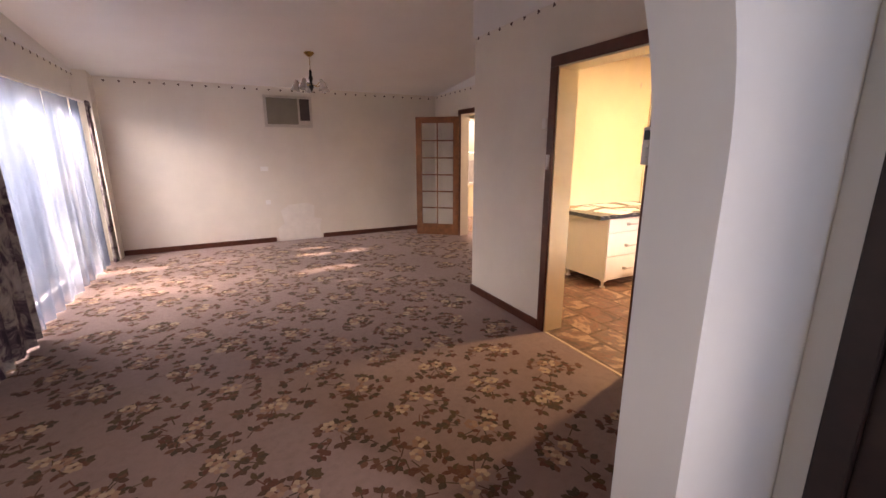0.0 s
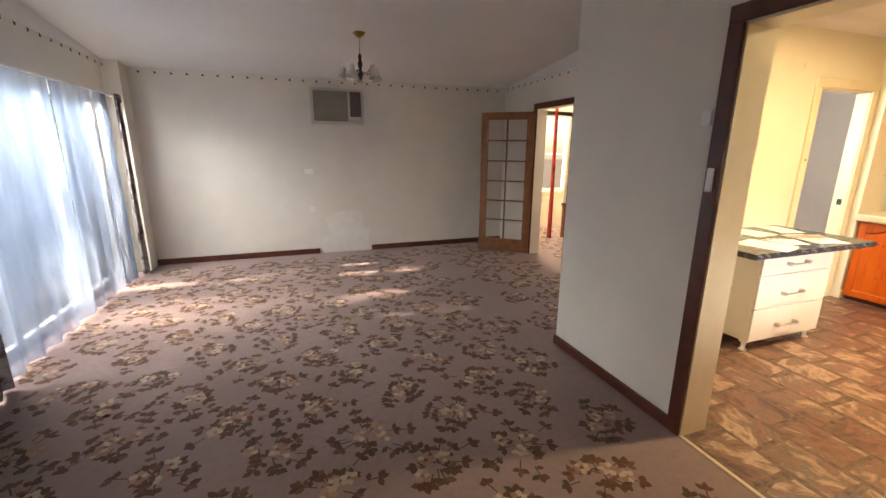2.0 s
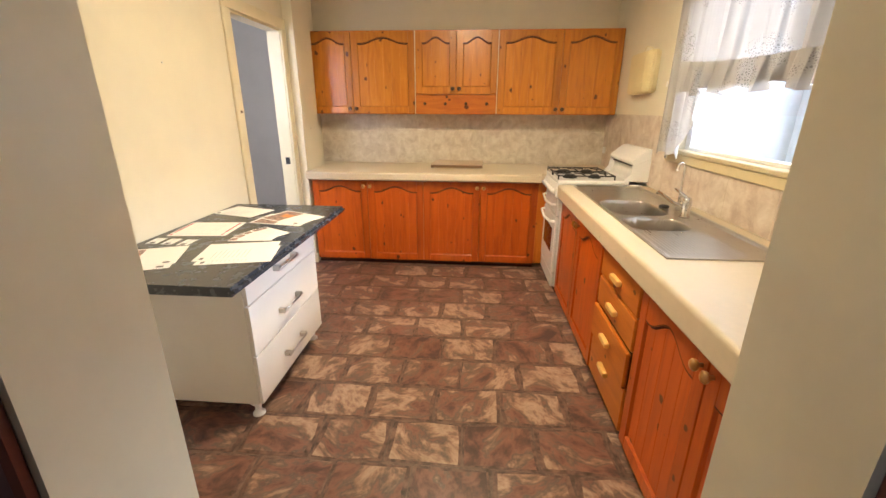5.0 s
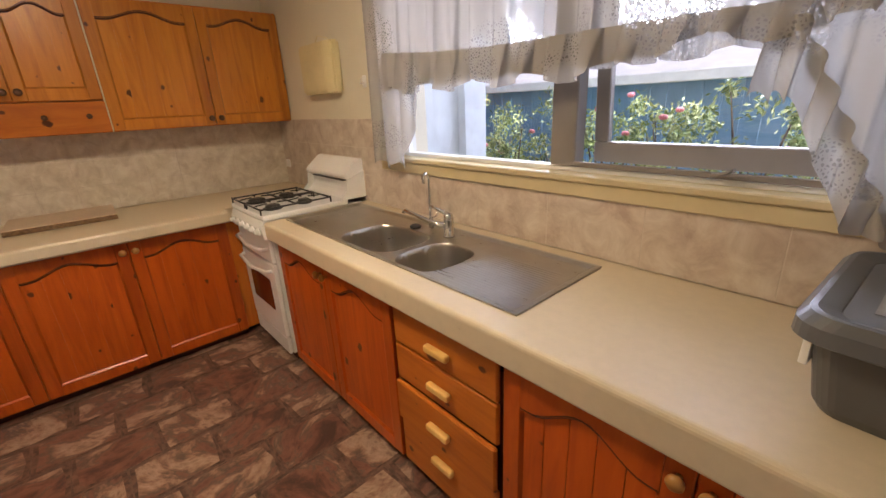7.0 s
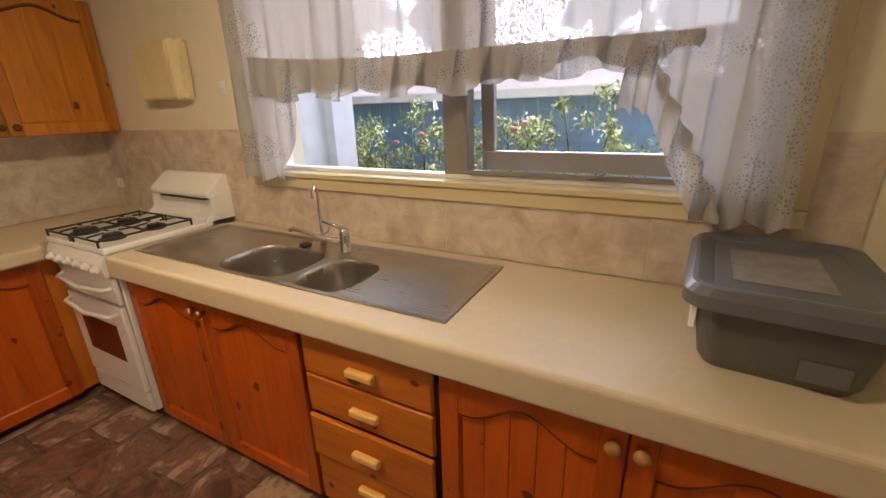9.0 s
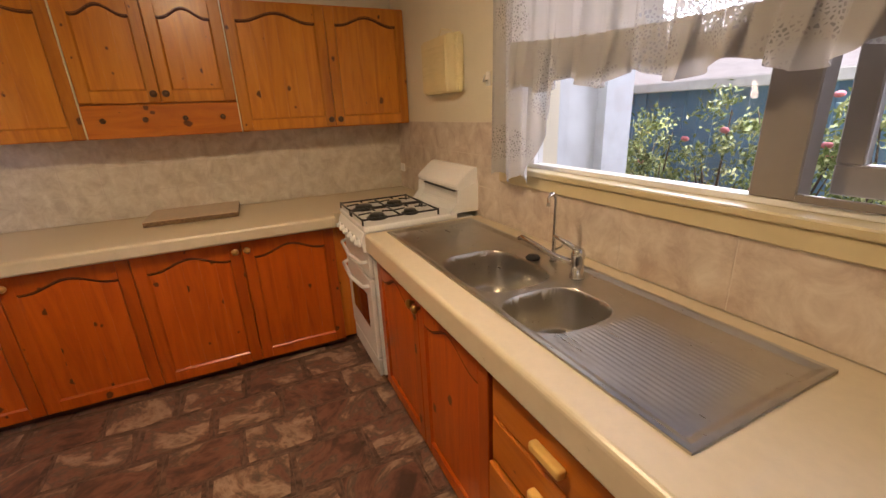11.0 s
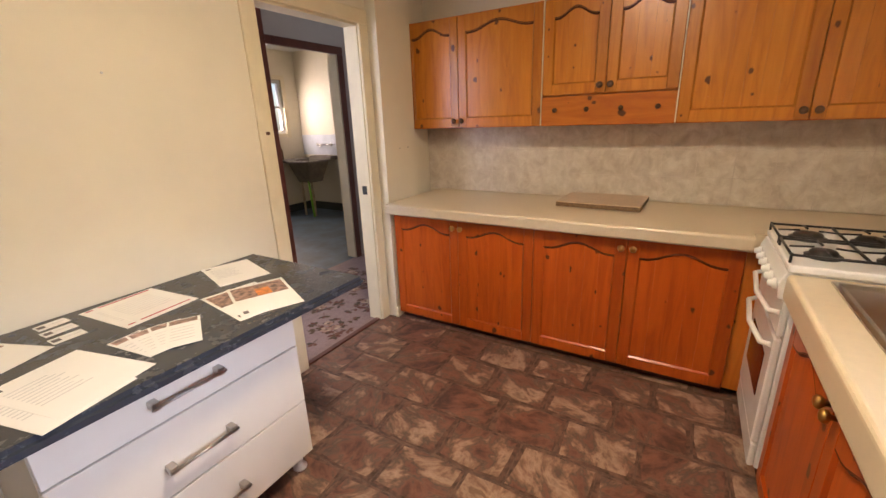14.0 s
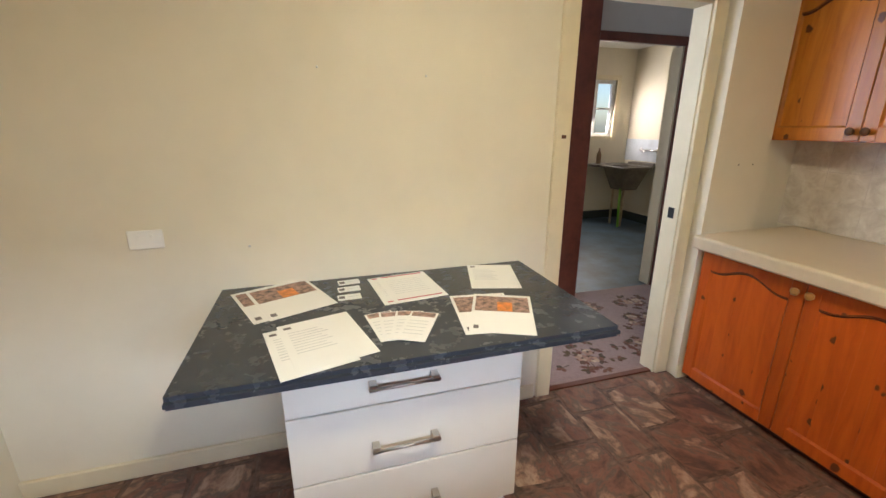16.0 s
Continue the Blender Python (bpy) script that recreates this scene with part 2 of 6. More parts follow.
def sheer(name, color, clear, hole_scale=0, lit_through=0.5):
    """Thin cloth: part clear, part lit through. Lace has small holes and thicker motifs."""
    m = bpy.data.materials.new(name)
    m.use_nodes = True
    nt = m.node_tree
    nt.nodes.clear()
    out = nt.nodes.new("ShaderNodeOutputMaterial")
    di = nt.nodes.new("ShaderNodeBsdfDiffuse")
    tl = nt.nodes.new("ShaderNodeBsdfTranslucent")
    tr = nt.nodes.new("ShaderNodeBsdfTransparent")
    di.inputs[0].default_value = tl.inputs[0].default_value = (*color, 1)
    a = nt.nodes.new("ShaderNodeMixShader")
    a.inputs[0].default_value = lit_through
    nt.links.new(di.outputs[0], a.inputs[1])
    nt.links.new(tl.outputs[0], a.inputs[2])
    c = nt.nodes.new("ShaderNodeMixShader")
    nt.links.new(a.outputs[0], c.inputs[1])
    nt.links.new(tr.outputs[0], c.inputs[2])
    nt.links.new(c.outputs[0], out.inputs[0])
    p = world_pos(nt)
    if hole_scale:
        v = nt.nodes.new("ShaderNodeTexVoronoi")
        v.feature = "DISTANCE_TO_EDGE"
        v.inputs["Scale"].default_value = hole_scale
        nt.links.new(p, v.inputs["Vector"])
        big, _ = tex_noise(nt, p, 5.5, 2)
        motif = mth(nt, "MULTIPLY", mth(nt, "SUBTRACT", big, 0.50), 14, True)
        holes = mth(nt, "MULTIPLY", mth(nt, "SUBTRACT", v.outputs["Distance"], 0.16), 12, True)
        fac = mth(nt, "ADD", clear, mth(nt, "MULTIPLY", mth(nt, "MULTIPLY", holes, motif), 0.5), True)
        nt.links.new(fac, c.inputs[0])
    else:
        f, _ = tex_noise(nt, p, 3.0, 2)
        nt.links.new(mth(nt, "ADD", clear - 0.1, mth(nt, "MULTIPLY", f, 0.2)), c.inputs[0])
    return m


def build_materials():
    M = {}
    M["wall_cream"] = plain("wall_cream_paint", (0.74, 0.68, 0.54), 0.6, vary=0.03, scale=2.0, relief=0.06)
    M["wall_living"] = plain("wall_living_paint", (0.78, 0.735, 0.66), 0.7, vary=0.03, scale=1.6, relief=0.15, fine=60)
    # cream hall paint, greyed so the colour holds the hall's shade
    M["wall_hall_shade"] = plain("hall_cream_paint_shaded", (0.50, 0.47, 0.43), 0.65, vary=0.04, scale=2)
    M["wall_patch"] = plain("filler_patch", (0.83, 0.80, 0.75), 0.8, vary=0.03, scale=9, relief=0.25, fine=30)
    M["ceiling"] = plain("ceiling_paint", (0.80, 0.79, 0.77), 0.75, vary=0.02, scale=1.2)
    M["trim_cream"] = plain("trim_cream_gloss", (0.74, 0.66, 0.47), 0.35, vary=0.03)
    M["trim_mustard"] = plain("trim_mustard_gloss", (0.60, 0.50, 0.30), 0.38, vary=0.04)
    M["trim_brown"] = plain("trim_redbrown_stain", (0.115, 0.032, 0.018), 0.33, vary=0.15, scale=12)
    M["door_brown"] = plain("door_dark_stain", (0.035, 0.016, 0.013), 0.4, vary=0.15, scale=9)
    M["door_timber"] = plain("french_door_timber", (0.25, 0.10, 0.042), 0.4, vary=0.15, scale=12)
    M["carpet"] = carpet("floral_carpet")
    M["yarn_leaf"] = woven("yarn_leaf", [(0.088, 0.034, 0.014), (0.090, 0.050, 0.016), (0.125, 0.035, 0.017), (0.060, 0.036, 0.016), (0.15, 0.060, 0.030)])
    M["yarn_bloom"] = woven("yarn_bloom", [(0.46, 0.33, 0.23), (0.31, 0.17, 0.12), (0.52, 0.39, 0.28), (0.38, 0.23, 0.165)])
    M["slate"] = slate_vinyl("slate_vinyl")
    M["slate_edge"] = plain("slate_edge_vinyl", (0.150, 0.082, 0.060), 0.45, vary=0.4, scale=22)
    M["joint"] = plain("vinyl_joint", (0.150, 0.092, 0.070), 0.5, vary=0.35, scale=14)
    M["pine"] = pine("varnished_pine")
    M["pine_rail"] = pine("varnished_pine_rail", True)
    # same varnish twice: lighter above, redder below for dimmer light and wear
    M["pine_upper"] = pine("pine_lit_tint", False, (1.05, 1.3, 1.3))
    M["pine_base"] = pine("pine_shaded_worn_tint", False, (0.98, 0.62, 0.42))
    # pine darkened to hold the shade of grooves and gaps
    M["pine_groove_shade"] = plain("pine_groove_shade", (0.10, 0.028, 0.008), 0.6)
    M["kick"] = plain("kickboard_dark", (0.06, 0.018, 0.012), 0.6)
    M["counter"] = plain("cream_laminate", (0.66, 0.555, 0.40), 0.32, vary=0.02, scale=30, relief=0.02)
    M["tile"] = stone_tile("mottled_stone_tile")
    M["tile_cream"] = stone_tile("cream_stone_tile", ((0.50, 0.42, 0.33), (0.62, 0.55, 0.45), (0.73, 0.67, 0.57)), 13)
    M["grout"] = plain("tile_grout", (0.62, 0.54, 0.46), 0.8)
    M["white"] = plain("white_enamel", (0.86, 0.86, 0.86), 0.22, vary=0.01, relief=0.0)
    M["plastic"] = plain("white_plastic", (0.86, 0.85, 0.82), 0.35, vary=0.02)
    M["yellowed"] = plain("yellowed_plastic", (0.74, 0.63, 0.36), 0.4, vary=0.03)
    M["black"] = plain("black_iron", (0.015, 0.015, 0.016), 0.45)
    M["oven_glass"] = plain("oven_glass", (0.10, 0.025, 0.015), 0.12, vary=0.02, relief=0)
    M["steel"] = brushed("brushed_steel")
    M["chrome"] = plain("chrome", (0.75, 0.75, 0.76), 0.1, 1.0, vary=0.01, relief=0)
    M["brass"] = plain("aged_brass", (0.42, 0.26, 0.08), 0.3, 1.0)
    M["knob"] = plain("turned_pine_knob", (0.45, 0.22, 0.06), 0.3)
    M["knob_dark"] = plain("dark_antique_knob", (0.10, 0.045, 0.02), 0.4)
    M["grip"] = plain("pale_pine_grip", (0.82, 0.50, 0.15), 0.35)
    M["granite"] = plain("blue_grey_laminate", (0.040, 0.047, 0.062), 0.26, vary=0.035, scale=20, relief=0.03)
    M["drawer"] = plain("cream_drawer_melamine", (0.74, 0.70, 0.61), 0.35, vary=0.015)
    M["paper"] = plain("white_paper", (0.84, 0.83, 0.80), 0.7, vary=0.01)
    M["print_photo"] = plain("photo_print", (0.34, 0.21, 0.17), 0.5, vary=0.48, scale=45)
    M["print_orange"] = plain("orange_print", (0.75, 0.26, 0.05), 0.5, vary=0.2, scale=50)
    M["print_red"] = plain("red_print", (0.45, 0.03, 0.07), 0.5)
    M["print_grey"] = plain("grey_print", (0.62, 0.62, 0.62), 0.6)
    M["print_dark"] = plain("dark_print", (0.12, 0.1, 0.1), 0.6)
    M["window_frame"] = plain("bronze_window_frame", (0.24, 0.21, 0.19), 0.4, vary=0.05)
    M["white_frame"] = plain("white_window_frame", (0.8, 0.8, 0.8), 0.4)
    M["lace"] = sheer("lace_curtain", (0.42, 0.40, 0.38), 0.015, 95, 0.24)
    # white cloth; its dark blue colour carries the blue shade outside
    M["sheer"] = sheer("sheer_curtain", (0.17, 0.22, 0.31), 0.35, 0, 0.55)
    m, nt, b = nodes("clear_glass", (1, 1, 1), 0.0)
    b.inputs["Transmission Weight"].default_value = 1.0
    b.inputs["IOR"].default_value = 1.45
    M["glass"] = m
    m, nt, b = nodes("frosted_glass", (0.95, 0.93, 0.9), 0.15)
    b.inputs["Transmission Weight"].default_value = 0.7
    M["frost"] = m
    # drape cloth with dark floral print
    m, nt, b = nodes("drape_print", (0.2, 0.18, 0.2), 0.85)
    p = world_pos(nt, (1, 1, 0.8))
    f, _ = tex_noise(nt, p, 6.5, 5, 0.65, 0.9)
    nt.links.new(ramp(nt, f, [(0.38, (0.035, 0.02, 0.03)), (0.46, (0.10, 0.065, 0.08)), (0.52, (0.24, 0.21, 0.20)), (0.64, (0.36, 0.32, 0.29))]), b.inputs["Base Color"])
    M["drape"] = m
    M["border"] = plain("border_paper", (0.66, 0.62, 0.56), 0.8)
    M["border_rose"] = plain("border_rose_print", (0.10, 0.06, 0.05), 0.8)
    M["grey_plastic"] = plain("grey_tub_plastic", (0.105, 0.105, 0.112), 0.38, vary=0.06)
    M["grey_lid"] = plain("grey_lid_plastic", (0.125, 0.13, 0.145), 0.36, vary=0.04)
    M["tub_paper"] = plain("paper_behind_plastic", (0.27, 0.255, 0.245), 0.4, vary=0.15, scale=20)
    M["lcd"] = plain("lcd_screen", (0.10, 0.12, 0.10), 0.2)
    M["ac_grille"] = plain("ac_grille", (0.29, 0.27, 0.22), 0.5, vary=0.05)
    M["ac_dark"] = plain("ac_recess", (0.10, 0.075, 0.07), 0.5)
    M["blue_lino"] = plain("blue_floor_paint", (0.06, 0.10, 0.14), 0.45, vary=0.35, scale=3)
    M["skirt_dark"] = plain("dark_skirting", (0.04, 0.055, 0.05), 0.5)
    M["concrete"] = plain("stained_trough", (0.13, 0.11, 0.085), 0.55, vary=0.16, scale=14)
    M["green_pipe"] = plain("green_hose", (0.16, 0.42, 0.03), 0.4)
    M["rust_pipe"] = plain("cream_waste_pipe", (0.40, 0.32, 0.20), 0.5, vary=0.2, scale=15)
    M["particle"] = plain("chipboard_edge", (0.20, 0.12, 0.06), 0.8, vary=0.3, scale=80)
    M["board_face"] = plain("cream_board_face", (0.60, 0.46, 0.33), 0.4, vary=0.06, scale=30)
    M["ground"] = plain("garden_soil", (0.16, 0.12, 0.08), 0.95, vary=0.4, scale=5)
    M["shed"] = plain("blue_steel_cladding", (0.26, 0.46, 0.70), 0.5, vary=0.05)
    # blue of the added backdrop, for the blue shade behind the sheer
    M["fence"] = plain("backdrop_blue", (0.16, 0.30, 0.50), 0.5, vary=0.05)
    M["roof_white"] = plain("white_roof_steel", (0.85, 0.85, 0.86), 0.5)
    M["render_white"] = plain("white_rendered_wall", (0.58, 0.62, 0.67), 0.8)
    M["red_cloth"] = plain("red_curtain", (0.50, 0.05, 0.035), 0.8, vary=0.2)
    M["pink_petal"] = plain("rose_petal", (0.75, 0.22, 0.25), 0.6, vary=0.2, scale=20)
    m, nt, b = nodes("leaf", (0.10, 0.16, 0.04), 0.5)
    oi = nt.nodes.new("ShaderNodeNewGeometry")
    nt.links.new(ramp(nt, oi.outputs["Random Per Island"], [(0, (0.12, 0.18, 0.05)), (0.5, (0.32, 0.40, 0.14)), (1, (0.66, 0.68, 0.34))]), b.inputs["Base Color"])
    M["leaf"] = m
    M["bark"] = plain("bark", (0.10, 0.07, 0.05), 0.9, vary=0.3, scale=20, relief=0.5)
    m, nt, b = nodes("lamp_glow", (1, 0.9, 0.7), 0.4)
    b.inputs["Emission Color"].default_value = (1.0, 0.76, 0.42, 1)
    b.inputs["Emission Strength"].default_value = LAMP
    M["glow"] = m
    return M


# ---- mesh helpers ----
def part(name, bm, material, parent=None, label="", kind=""):
    me = bpy.data.meshes.new(name)
    bm.to_mesh(me)
    bm.free()
    for k in (material if isinstance(material, (list, tuple)) else [material]):
        me.materials.append(k)
    ob = new(name, me)
    if parent is not None:
        ob.parent = parent
    return tagged(ob, label=label, kind=kind)


def thing(name, m, label, category, group=""):
    e = new(name)
    e.empty_display_size = 0.1
    e.matrix_world = m
    return tagged(e, label, category, group)


def B(x0, x1, y0, y1, z0, z1, bevel=0.0, bm=None, seg=1):
    """A box between two corners, with rounded edges if bevel is given."""
    t = bmesh.new()
    r = bmesh.ops.create_cube(t, size=1)
    for v in r["verts"]:
        v.co = Vector(((x0 + x1) / 2 + v.co.x * (x1 - x0), (y0 + y1) / 2 + v.co.y * (y1 - y0), (z0 + z1) / 2 + v.co.z * (z1 - z0)))
    if bevel:
        bmesh.ops.bevel(t, geom=t.edges[:], offset=bevel, segments=seg, affect="EDGES", profile=0.5)
    if bm is None:
        return t
    return join(bm, t)


def join(bm, t):
    me = bpy.data.meshes.new("tmp")
    t.to_mesh(me)
    t.free()
    bm.from_mesh(me)
    bpy.data.meshes.remove(me)
    return bm


def lathe(profile, n=16, bm=None, m=None):
    """A turned shape about z from (radius, z) pairs."""
    t = bmesh.new()
    rings = []
    for r, z in profile:
        rings.append([t.verts.new((max(r, 1e-4) * math.cos(2 * math.pi * i / n), max(r, 1e-4) * math.sin(2 * math.pi * i / n), z)) for i in range(n)])
    for a, b in zip(rings, rings[1:]):
        for i in range(n):
            t.faces.new((a[i], a[(i + 1) % n], b[(i + 1) % n], b[i]))
    t.faces.new(rings[0][::-1])
    t.faces.new(rings[-1])
    for f in t.faces:
        f.smooth = True
    if m is not None:
        t.transform(m)
    return t if bm is None else join(bm, t)


def tube(points, r, n=8, bm=None):
    """A round bar along a line of points."""
    t = bmesh.new()
    pts = [Vector(p) for p in points]
    rings = []
    for i, p in enumerate(pts):
        d = (pts[min(i + 1, len(pts) - 1)] - pts[max(i - 1, 0)]).normalized()
        q = d.to_track_quat("Z", "Y")
        rr = r[i] if isinstance(r, (list, tuple)) else r
        rings.append([t.verts.new(p + q @ Vector((rr * math.cos(2 * math.pi * k / n), rr * math.sin(2 * math.pi * k / n), 0))) for k in range(n)])
    for a, b in zip(rings, rings[1:]):
        for k in range(n):
            t.faces.new((a[k], a[(k + 1) % n], b[(k + 1) % n], b[k])).smooth = True
    t.faces.new(rings[0][::-1])
    t.faces.new(rings[-1])
    return t if bm is None else join(bm, t)


def prism(outline, y0, y1, bm=None, axis="y"):
    """A flat outline of (a, z) pairs, counter-clockwise, given depth from y0 to y1."""
    t = bmesh.new()
    mk = (lambda a, z, d: (a, d, z)) if axis == "y" else (lambda a, z, d: (d, a, z)) if axis == "x" else (lambda a, z, d: (a, z, d))
    f0 = [t.verts.new(mk(a, z, y0)) for a, z in outline]
    f1 = [t.verts.new(mk(a, z, y1)) for a, z in outline]
    t.faces.new(f0)
    t.faces.new(f1[::-1])
    n = len(outline)
    for i in range(n):
        t.faces.new((f0[i], f1[i], f1[(i + 1) % n], f0[(i + 1) % n]))
    bmesh.ops.recalc_face_normals(t, faces=t.faces[:])
    return t if bm is None else join(bm, t)


def boxpart(name, mat, x0, x1, y0, y1, z0, z1, parent=None, bevel=0.0, label="", seg=1):
    return part(name, B(x0, x1, y0, y1, z0, z1, bevel, seg=seg), mat, parent, label)


def structure(name, mat, x0, x1, y0, y1, z0, z1, label="", bevel=0.0, category=""):
    o = boxpart(name, mat, x0, x1, y0, y1, z0, z1, None, bevel, label)
    return tagged(o, kind="structure", category=category or name.split("_")[0])


# ---- large structure ----
CEIL_K = 2.60
LIV_N, LIV_S = 7.13, 0.68


def ceil_liv(y):
    return 2.40 + (LIV_N - y) * 0.113


def build_structure():
    W, K, G = M["wall_living"], M["wall_cream"], M["wall_hall_shade"]
    structure("floor_living", M["carpet"], -3.95, 0.0, -2.0, 7.3, -0.1, 0, "worn dusty pink carpet with floral sprays")
    structure("floor_living_alcove", M["carpet"], 0.0, 1.3, 3.62, 7.3, -0.1, 0, "floral carpet in the alcove by the glazed door")
    structure("floor_hall", M["carpet"], 1.3, 4.7, 3.655, 4.85, -0.1, 0, "pinkish floral hall carpet")
    structure("floor_side_room", M["carpet"], 1.3, 3.4, 4.85, 7.9, -0.1, 0, "floral carpet of the side room")
    structure("floor_laundry", M["blue_lino"], 3.4, 6.4, 4.85, 7.7, -0.1, 0, "worn blue painted laundry floor")
    structure("floor_kitchen", M["joint"], 0.0, 4.3, 0.5, 3.655, -0.1, -0.002, "brown slate-pattern vinyl kitchen floor")
    # west partition with the kitchen doorway
    structure("wall_partition", W, 0, 0.17, 0.68, 1.645, 0, 3.2, "smooth cream partition wall beside the kitchen doorway")
    structure("wall_partition", W, 0, 0.10, 2.435, 3.59, 0, 3.0, "smooth cream partition wall with an outer corner")
    structure("wall_partition", W, 0.10, 0.17, 2.435, 3.62, 0, 3.0, "cream partition wall lining")
    structure("wall_partition", W, 0, 0.17, 1.645, 2.435, 2.04, 3.1, "smooth cream wall above the kitchen doorway")
    # kitchen walls
    structure("wall_north_kitchen", K, 0.17, 2.6, 3.61, 3.71, 0, 2.75, "cream painted wall behind the drawer unit")
    structure("wall_north_kitchen", K, 3.34, 4.12, 3.61, 3.71, 0, 2.75, "cream painted wall beside the hall doorway")
    structure("wall_north_kitchen", K, 2.6, 3.34, 3.61, 3.71, 2.05, 2.75, "cream painted wall above the hall doorway")
    structure("wall_pier_kitchen", K, 3.43, 3.80, 3.525, 3.61, 0, 2.6, "shallow cream pier between doorway and counter")
    structure("wall_east_kitchen", K, 4.12, 4.25, 0.45, 3.71, 0, 2.75, "cream painted wall behind the pine cupboards")
    structure("wall_south_kitchen", K, 0.17, 4.12, 0.47, 0.69, 0, 1.20, "cream painted wall under the window")
    structure("wall_south_kitchen", K, 0.17, 0.50, 0.47, 0.69, 1.20, 2.75, "cream painted wall beside the window")
    structure("wall_south_kitchen", K, 2.52, 4.12, 0.47, 0.69, 1.20, 2.75, "cream painted wall beside the window")
    structure("wall_south_kitchen", K, 0.50, 2.52, 0.47, 0.69, 2.08, 2.75, "cream painted wall above the window")
    structure("wall_inner_lining", K, 0.17, 0.18, 0.69, 1.60, 0, 2.6, "cream painted wall at the end of the counter")
    structure("wall_inner_lining", K, 0.17, 0.18, 2.48, 3.61, 0, 2.6, "cream painted wall inside the doorway")
    structure("ceiling_kitchen", M["ceiling"], 0.17, 4.12, 0.69, 3.61, 2.6, 2.75, "flat pale kitchen ceiling")
    for a in ((0.18, 4.12, 3.53, 3.61), (0.18, 4.12, 0.69, 0.77), (4.04, 4.12, 0.77, 3.53), (0.18, 0.26, 0.77, 3.53)):
        x0, x1, y0, y1 = a
        n = (y0 > 3.5, y0 < 0.7 and x1 - x0 > 1, x0 > 4)
        t = bmesh.new()
        k = 6
        pts = []
        for i in range(k + 1):
            an = math.pi / 2 * i / k
            pts.append((0.08 * (1 - math.sin(an)), 2.6 - 0.08 * (1 - math.cos(an))))
        ol = [(0, 2.6)] + pts[::-1]
        if n[0]:
            prism([(3.61 - p, z) for p, z in ol], x0, x1, t, "x")
        elif n[1]:
            prism([(0.69 + p, z) for p, z in ol], x0, x1, t, "x")
        elif n[2]:
            prism([(4.12 - p, z) for p, z in ol], y0, y1, t, "y")
        else:
            prism([(0.18 + p, z) for p, z in ol], y0, y1, t, "y")
        tagged(part("cornice", t, M["ceiling"], None, "pale coved plaster cornice"), kind="structure", category="cornice")
    # living room shell
    structure("wall_north_living", W, -3.95, 1.45, LIV_N, 7.3, 0, 2.75, "plain cream wall with an old air conditioner")
    structure("wall_west_living", W, -3.95, -3.80, -2.0, 3.75, 0, 3.4, "plain cream wall beside the curtains")
    structure("wall_west_living", W, -3.95, -3.80, 6.75, LIV_N, 0, 2.75, "narrow cream wall beside the drape")
    structure("wall_west_living", W, -3.95, -3.80, 3.75, 6.75, 2.02, 3.1, "cream wall above the wide window")
    structure("wall_nib", W, -3.80, -3.63, 6.88, LIV_N, 0, 2.45, "narrow cream nib wall in the corner")
    structure("wall_east_living", W, 1.3, 1.45, 6.16, LIV_N, 0, 2.75, "cream wall beside the glazed door")
    structure("wall_east_living", W, 1.3, 1.45, 3.71, 5.36, 0, 2.9, "cream wall beyond the glazed door opening")
    structure("wall_east_living", W, 1.3, 1.45, 5.36, 6.16, 2.02, 2.9, "cream wall above the glazed door opening")
    # raked ceiling
    t = bmesh.new()
    prism([(-2.0, 3.40), (7.3, ceil_liv(7.3)), (7.3, ceil_liv(7.3) + 0.12), (-2.0, 3.55)], -3.95, 1.45, t, "x")
    tagged(part("ceiling_living", t, M["ceiling"], None, "white raked plaster ceiling rising from the far wall"), kind="structure", category="ceiling")
    # white cornice along the west wall
    t = prism([(0.69, 2.52), (LIV_N, 2.385), (LIV_N, ceil_liv(LIV_N)), (0.69, ceil_liv(0.69))], -3.795, -3.77, None, "x")
    tagged(part("wall_gable", t, M["ceiling"], None, "white strip of wall under the raked ceiling"), kind="structure", category="wall")
    t = prism([(5.36, 2.425), (LIV_N, 2.405), (LIV_N, ceil_liv(LIV_N)), (3.71, ceil_liv(3.71)), (3.71, 2.425)], 1.285, 1.30, None, "x")
    tagged(part("wall_gable", t, M["ceiling"], None, "white wedge of wall under the raked ceiling"), kind="structure", category="wall")
    t = prism([(0.69, 2.47), (3.62, 2.47), (3.62, ceil_liv(3.62)), (0.69, ceil_liv(0.69))], -0.012, 0.0, None, "x")
    tagged(part("wall_gable", t, M["ceiling"], None, "white strip of wall above the rose border"), kind="structure", category="wall")
    # arch wall: right pier with a curved head, splayed reveal
    t = bmesh.new()
    n = 14
    def arch(xe, xl, top):
        pts = [(xe, 0), (xe, 1.42)]
        r = (xe - xl) / 2
        for i in range(1, n + 1):
            a = math.pi / 2 * i / n
            pts.append((xe - 0.45 * (1 - math.cos(a)), 1.42 + 0.66 * math.sin(a)))
        for i in range(n, -1, -1):
            a = math.pi / 2 * i / n
            pts.append((xl + 0.45 * (1 - math.cos(a)), 1.42 + 0.66 * math.sin(a)))
        pts.append((xl, 0))
        return pts
    a0, a1 = arch(-1.175, -3.0, 3.3), arch(-1.27, -2.95, 3.3)
    def face(y, ol):
        full = [(0.0, 0), (0.0, 3.25), (-3.8, 3.25), (-3.8, 0)]
        return [t.verts.new((x, y, z)) for x, z in ol], [t.verts.new((x, y, z)) for x, z in full]
    i0, o0 = face(0.55, a0)
    i1, o1 = face(0.68, a1)
    m_ = len(a0)
